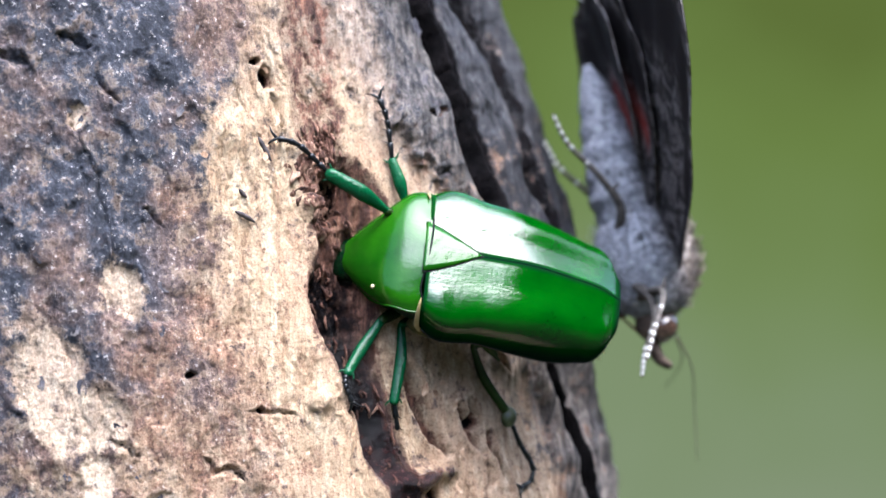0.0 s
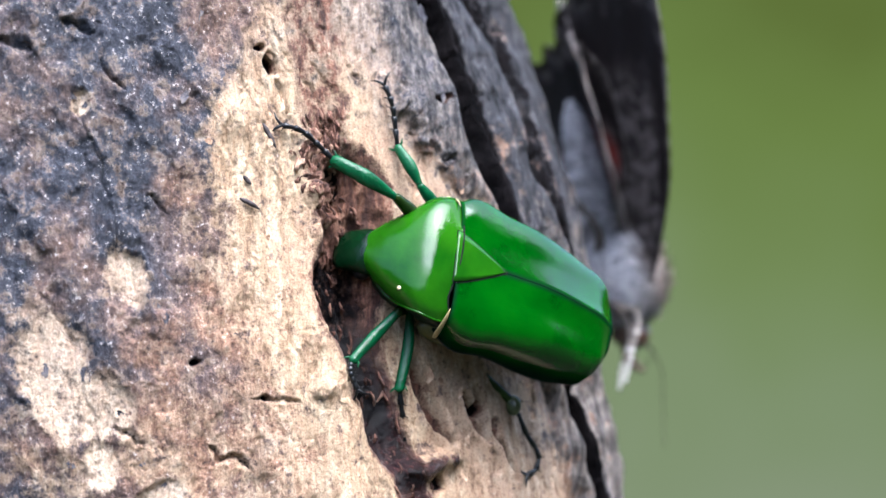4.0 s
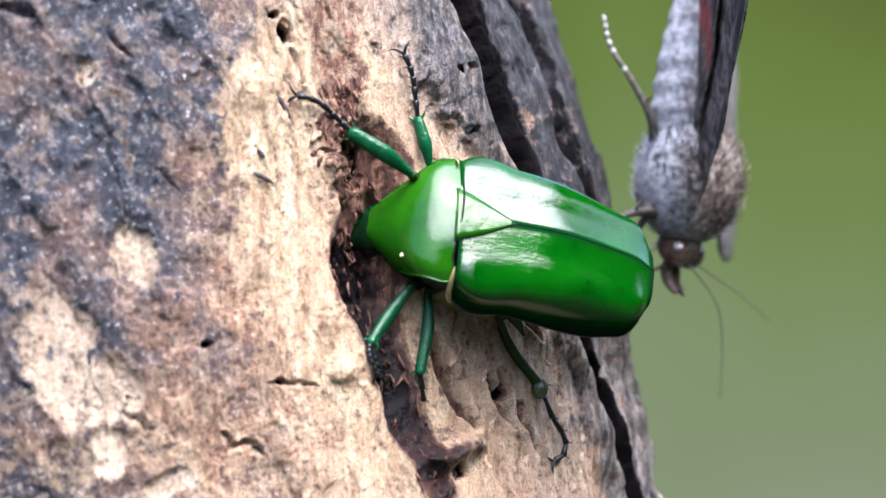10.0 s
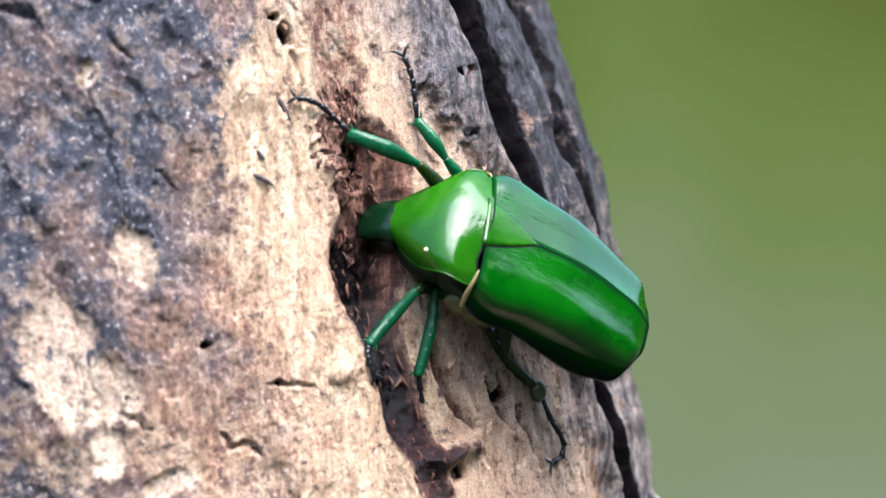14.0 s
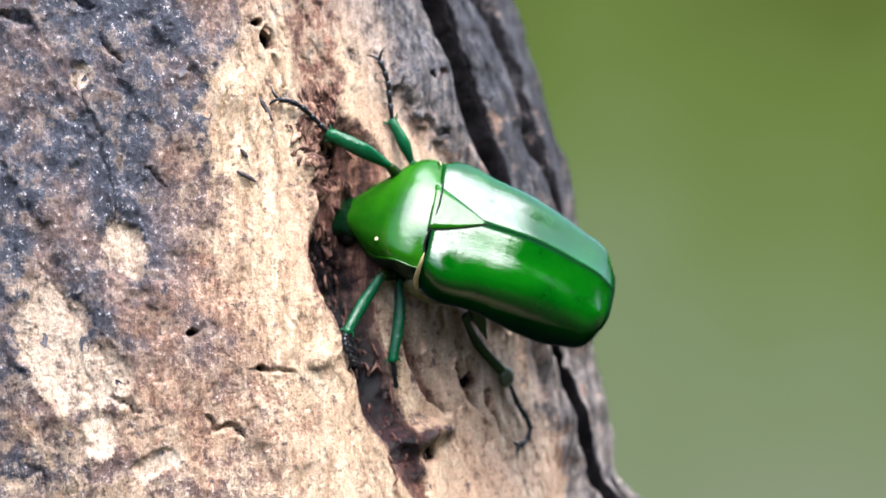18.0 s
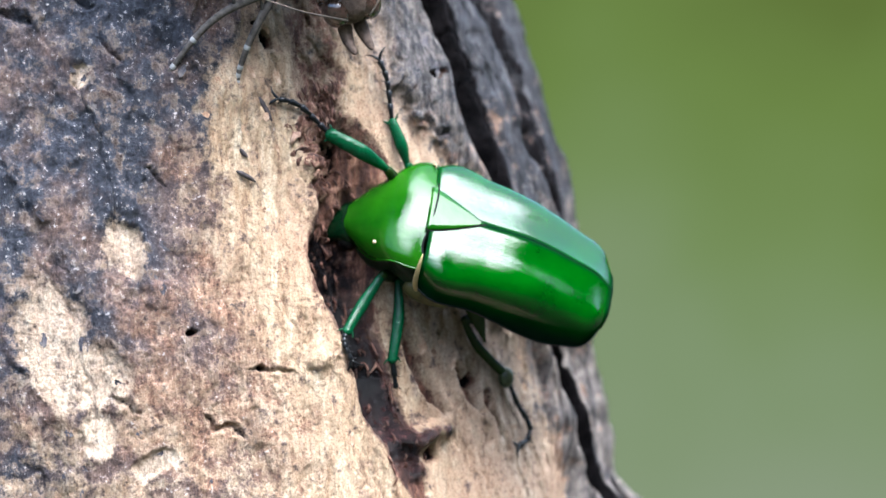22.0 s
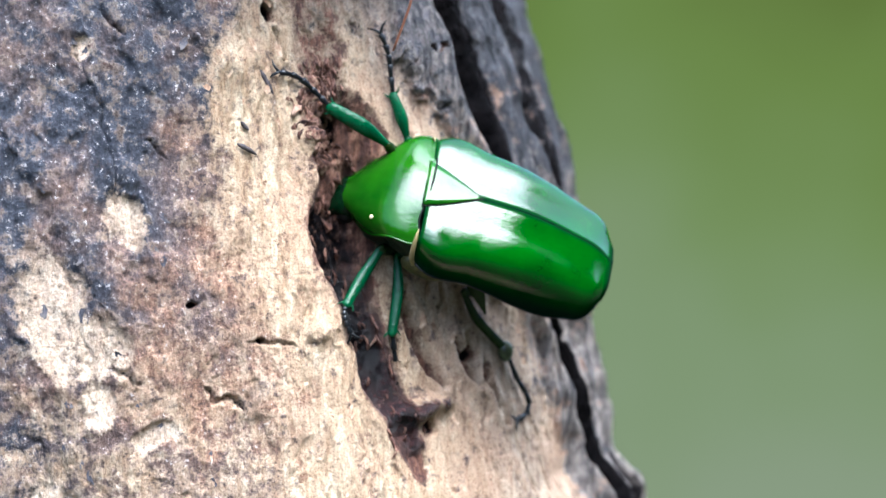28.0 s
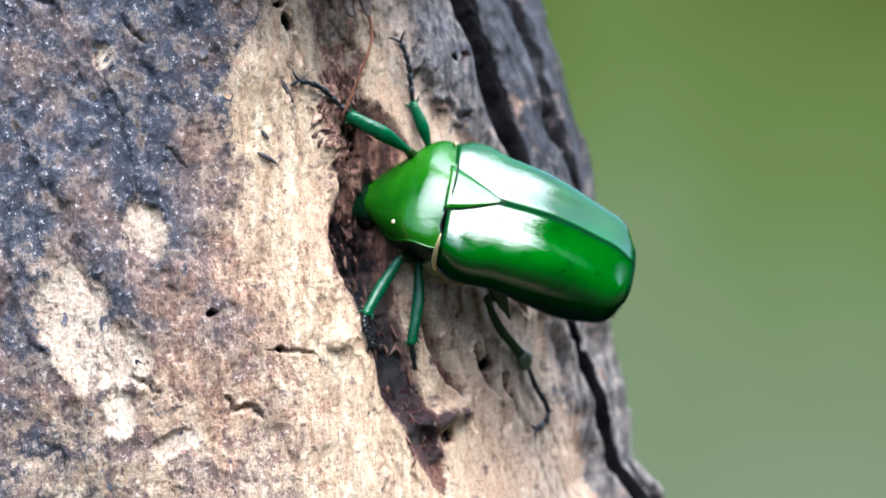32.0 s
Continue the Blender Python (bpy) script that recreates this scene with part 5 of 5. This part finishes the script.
def bark_pieces():
    rng = random.Random(11)
    back = TREE.matrix_basis.inverted()
    meshes = {}
    for key, mat in (("bark_flake", FLAKE), ("wood_chip", CHIP)):
        meshes[key] = []
        for k in range(9):
            me = bpy.data.meshes.new(key)
            bm = flake_mesh(rng, rng.uniform(0.3, 0.6), rng.uniform(0.4, 1.1), rng.uniform(0.05, 0.09), rng.uniform(0.02, 0.16))
            bm.to_mesh(me)
            bm.free()
            me.materials.append(mat)
            meshes[key].append(me)

    def drop(key, u, v, spin, size):
        ob = new(key, rng.choice(meshes[key]))
        ob.parent = TREE
        ob.matrix_basis = back @ tangent_pose(u, v, -0.05, spin) @ Matrix.Scale(size, 4)

    for k in range(60):
        u, v = rng.uniform(-2, 26), rng.uniform(-32, 23)
        edge = lerp(v, [b for a, b in BARE_EDGE[::-1]], [a for a, b in BARE_EDGE[::-1]])
        if u < edge - 1:
            drop("bark_flake", u, v, rng.uniform(-60, 60), rng.uniform(0.35, 0.8))
    for k in range(60):
        v = rng.uniform(-34, 20)
        edge = lerp(v, [b for a, b in BARE_END[::-1]], [a for a, b in BARE_END[::-1]])
        u = rng.uniform(edge + 1, 69)
        gap = min(abs(u - lerp(v, [b for a, b in line[::-1]], [a for a, b in line[::-1]])) for line in (CLEFT, CLEFT_2))
        if gap > 3.0:
            drop("bark_flake", u, v, rng.uniform(-25, 25), rng.uniform(0.5, 1.0))
    for k in range(80):
        v = rng.uniform(-30, 20)
        lo = lerp(v, [b for a, b in BARE_EDGE[::-1]], [a for a, b in BARE_EDGE[::-1]])
        hi = lerp(v, [b for a, b in BARE_END[::-1]], [a for a, b in BARE_END[::-1]])
        u = rng.uniform(lo, hi)
        if abs(u - lerp(v, [b for a, b in FURROW[::-1]], [a for a, b in FURROW[::-1]])) > 4.0:
            drop("wood_chip", u, v, rng.uniform(-40, 40), rng.uniform(0.35, 0.85))
    # fibres that stand out of the rotten furrow
    for k in range(130):
        f = rng.uniform(0, 1) ** 1.7
        v = 8 - 35 * f
        u = lerp(v, [b for a, b in FURROW[::-1]], [a for a, b in FURROW[::-1]]) + rng.gauss(0, 1.2)
        ln, bend = rng.uniform(0.5, 1.7), rng.uniform(-0.3, 0.3)
        bm = tube(spline([(0, -ln / 2, -0.05), (bend, 0, rng.uniform(0.05, 0.35)), (bend * 0.3, ln / 2, rng.uniform(-0.15, 0.15))], 6), [0.08, 0.15, 0.18, 0.16, 0.11, 0.04], 5, 0.6)
        part("wood_fibre", bm, FIBRE, TREE, at=back @ tangent_pose(u, v, 0, rng.uniform(-28, 28)))
    # crumbly rim beside the feeding hole and the gummy lump below
    for u, v, r in ((29.7, 4.9, 0.4), (30.3, 3.6, 0.5), (31.6, 4.3, 0.4), (30.6, 2.3, 0.5), (31.9, 2.9, 0.35), (31.4, 1.0, 0.45), (33.4, 2.6, 0.4), (32.6, -0.6, 0.4), (30.1, 4.4, 0.7), (31.0, 5.4, 0.6), (32.2, 5.0, 0.7), (29.9, 1.2, 0.6), (30.8, 0.0, 0.7), (33.4, 4.2, 0.65), (34.4, 1.2, 0.6), (29.4, 2.9, 0.65)):
        for k in range(4):
            bm = flake_mesh(rng, r * rng.uniform(0.5, 1.0), r * rng.uniform(0.8, 1.6), 0.09, rng.uniform(0.1, 0.4))
            tilt = Matrix.Rotation(radians(rng.uniform(-32, 32)), 4, "Y") @ Matrix.Rotation(radians(rng.uniform(-24, 24)), 4, "X")
            part("crumb", bm, CRUMB, TREE, at=back @ tangent_pose(u + rng.gauss(0, 0.6), v + rng.gauss(0, 0.8), -0.15, rng.uniform(-40, 40)) @ tilt)



def splinters():
    for u0, v0, u1, v1, r in ((22.9, 2.1, 24.5, 0.9, 0.22), (23.7, 3.9, 24.2, 3.1, 0.2), (26.6, 8.0, 27.3, 5.8, 0.2)):
        a, _ = on_trunk(u0, v0, 0.12)
        b, _ = on_trunk(u1, v1, 0.12)
        m = a.lerp(b, 0.5)
        c = on_trunk((u0 + u1) / 2, (v0 + v1) / 2, 0.25)[0]
        bm = tube(spline([(a - m) / MM, (c - m) / MM, (b - m) / MM], 9), [r * f for f in (0.4, 0.8, 1.1, 0.95, 1.05, 1, 0.85, 0.6, 0.3)], 6, 0.7)
        ob = part("wood_splinter", bm, SPLINTER, at=Matrix.Translation(m))
        tagged(ob, "small dark splinter lying on the bare pale wood", "splinter", "splinters on the trunk")


splinters()
bark_pieces()


# ---- what moves ----
def turn_to(pivot, start, goal):
    """The pose that turns something about pivot so that its start aims at the goal."""
    q = (start - pivot).rotation_difference(goal - pivot)
    return Matrix.Translation(pivot) @ q.to_matrix().to_4x4()


def heading(x, d, z, forward, back):
    """A moth's pose from mm, where it heads (right, away, up) and where its back faces."""
    m = frame_of((x * MM, d * MM, EYE_Z + z * MM), forward, back)
    return m


def motions():
    walk(BEETLE, BEETLE_ROWS)
    home = REST.inverted()
    for hip, tib, tar, coxa, knee, ankle in LEGS:
        hips, tibs, tars = [], [], []
        for t, m in BEETLE_ROWS:
            back = m.inverted()
            if coxa is None:
                continue
            moved = m @ home
            goal = knee.lerp(moved @ knee, 0.8)
            shin = turn_to(ankle, knee, goal)
            k = shin @ (knee - ankle)
            thigh = Matrix.Translation(k) @ (coxa - knee).rotation_difference(moved @ coxa - k).to_matrix().to_4x4()
            hips.append((t, back @ thigh))
            tibs.append((t, back @ shin))
            tars.append((t, back @ Matrix.Translation(ankle)))
        if coxa is not None:
            walk(hip, hips)
            walk(tib, tibs)
            walk(tar, tars)
        else:
            kick = dict(BEETLE_ROWS)[12].inverted() @ Matrix.Translation(knee)
            fold = kick @ pose(-0.004, 0.004, -0.004, 0, 0, 0) @ Matrix.Rotation(radians(125), 4, "Y")
            half = kick @ pose(-0.002, 0.002, -0.002, 0, 0, 0) @ Matrix.Rotation(radians(60), 4, "Y")
            rows = [(0, fold), (11.3, fold), (11.42, half), (11.5, kick), (12.3, kick), (12.42, half), (12.55, fold), (32, fold)]
            walk(tib, rows)
            walk(tar, rows)
    flights = [
        (0.0, heading(19.5, 26, 3.0, (0.25, -0.1, -0.95), (1.0, 0.05, 0.25)), 0, 8, 45, 45),
        (0.42, heading(19.0, 26, 4.0, (0.25, -0.1, -0.95), (1.0, 0.05, 0.25)), 0, 8, 45, 45),
        (0.58, heading(17.0, 36, 10.0, (0.30, 0.0, -0.95), (0.86, -0.5, 0.27)), 10, 26, 22, 40),
        (1.3, heading(17.0, 36, 10.0, (0.30, 0.0, -0.95), (0.86, -0.5, 0.27)), 10, 26, 22, 40),
        (1.45, heading(17.5, 24, 13.0, (-0.5, 0.1, 0.8), (0.5, 0.75, 0.3)), 30, 40, 20, 20),
        (1.62, heading(18.5, 25, 12.0, (-0.85, -0.2, -0.1), (0.3, 0.5, 0.85)), 10, 60, 10, 10),
        (1.8, heading(15.5, 30, 3.0, (0.2, 0.0, -0.97), (0.95, 0.0, 0.2)), 10, 30, 50, 50),
        (2.0, heading(17.6, 62, 3.0, (0.24, 0.0, -0.97), (0.97, 0.05, 0.24)), 5, 28, 66, 66),
        (3.5, heading(17.6, 62, 3.4, (0.24, 0.0, -0.97), (0.97, 0.05, 0.24)), 5, 28, 66, 66),
        (5.3, heading(23.2, 56, -13.2, (0.34, 0.0, -0.95), (0.94, 0.06, 0.34)), 0, 3, 72, 72),
        (6.05, heading(23.2, 56, -13.2, (0.34, 0.0, -0.95), (0.94, 0.06, 0.34)), 0, 3, 72, 72),
        (6.4, heading(23.6, 58, -4.2, (0.34, -0.35, -0.88), (0.94, 0.08, 0.34)), 0, 5, 66, 66),
        (9.0, heading(23.6, 58, -2.4, (0.34, -0.35, -0.88), (0.94, 0.08, 0.34)), 0, 5, 66, 66),
        (9.85, heading(23.6, 58, 0.6, (0.34, -0.35, -0.88), (0.94, 0.08, 0.34)), 0, 5, 66, 66),
        (10.0, heading(20.4, 30, 7.0, (-0.05, -0.1, -1.0), (0.86, -0.50, 0.0)), -22, 34, 8, 40),
        (10.2, heading(17.6, 29, 6.4, (-0.02, -0.1, -1.0), (0.89, -0.46, 0.0)), 2, 30, 24, 70),
        (11.2, heading(17.6, 29, 6.4, (-0.02, -0.1, -1.0), (0.89, -0.46, 0.0)), 2, 30, 24, 70),
        (11.4, heading(17.5, 23, 19.0, (-0.8, -0.3, 0.1), (0.2, 0.2, 0.95)), -30, -25, 0, 0),
        (11.55, heading(15.0, 22, 28.0, (-0.75, -0.2, 0.5), (0.4, 0.2, 0.85)), -35, -20, 0, 0),
        (11.8, heading(6.0, 14, 55.0, (-0.7, -0.1, 0.6), (0.4, 0.1, 0.8)), 20, 20, 0, 0),
        (14.0, heading(-4.0, -8, 90.0, (-0.5, 0.0, -0.6), (0.3, -0.8, 0.3)), 10, 10, 20, 20),
        (19.0, heading(-10.0, -7.5, 46.0, (0.05, 0.0, -1.0), (0.35, -0.9, 0.0)), 40, 40, 62, 62),
        (20.0, heading(-11.1, -8.5, 29.2, (0.28, 0.0, -0.95), (0.3, -0.93, 0.08)), 40, 40, 62, 62),
        (21.0, heading(-10.4, -8.5, 28.8, (0.28, 0.0, -0.95), (0.3, -0.93, 0.08)), 40, 40, 62, 62),
        (22.0, heading(-9.7, -8.5, 27.5, (0.28, 0.0, -0.95), (0.3, -0.93, 0.08)), 40, 40, 62, 62),
        (22.8, heading(-9.7, -8.5, 25.4, (0.28, 0.0, -0.95), (0.3, -0.93, 0.08)), 40, 40, 62, 62),
        (24.0, heading(-9.3, -8.5, 22.4, (0.28, 0.0, -0.95), (0.3, -0.93, 0.08)), 40, 40, 62, 62),
        (24.5, heading(-9.7, -8.5, 28.1, (0.28, 0.0, -0.95), (0.3, -0.93, 0.08)), 40, 40, 62, 62),
        (25.0, heading(-9.9, -8.5, 30.6, (0.28, 0.0, -0.95), (0.3, -0.93, 0.08)), 40, 40, 62, 62),
        (26.5, heading(-5.0, -8, 35.5, (0.06, 0.0, -1.0), (0.35, -0.9, 0.0)), 40, 40, 62, 62),
        (29.2, heading(-3.8, -8, 33.0, (0.10, 0.0, -1.0), (0.35, -0.9, 0.0)), 40, 40, 62, 62),
        (30.0, heading(-8.6, -8, 32.0, (0.06, 0.0, -1.0), (0.35, -0.9, 0.0)), 40, 40, 62, 62),
        (32.0, heading(-9.2, -8, 29.5, (0.04, 0.0, -1.0), (0.35, -0.9, 0.0)), 40, 40, 62, 62),
    ]
    walk(MOTH, [(t, m) for t, m, a, b, c, d in flights])
    # the proboscis is tucked under the breast except while it drinks
    mouth = Matrix.Translation(Vector((7.0, 0.4, -1.6)) * MM)
    tuck = [(0, 150), (5.2, 150), (5.8, 75), (6.4, 0), (9.8, 0), (10.0, 75), (10.2, 150), (26.4, 150), (26.9, 75), (27.4, 0), (32, 0)]
    walk(TONGUE, [(t, mouth @ Matrix.Rotation(radians(a), 4, "Y")) for t, a in tuck])
    # the antennae sweep back while it climbs above the beetle
    for ob, base, side in FEELERS:
        swing = [(0, 0), (11.6, 0), (12.2, 60), (12.8, 110 if side < 0 else 60), (13.4, 165 if side < 0 else 60), (32, 165 if side < 0 else 60)]
        walk(ob, [(t, Matrix.Translation(base) @ Matrix.Rotation(radians(side * a), 4, "Z")) for t, a in swing])
    for w, side, hinge, front in WINGS:
        rows = []
        for t, m, a, b, c, d in flights:
            lift, c = (a, c) if side > 0 else (b, d)
            rows.append((t, Matrix.Translation(hinge) @ Matrix.Rotation(radians(side * lift), 4, "X") @ Matrix.Rotation(radians(side * (c if front else (c + 8 if c > 25 else c * 0.45 + 6))), 4, "Z")))
        walk(w, rows)


motions()
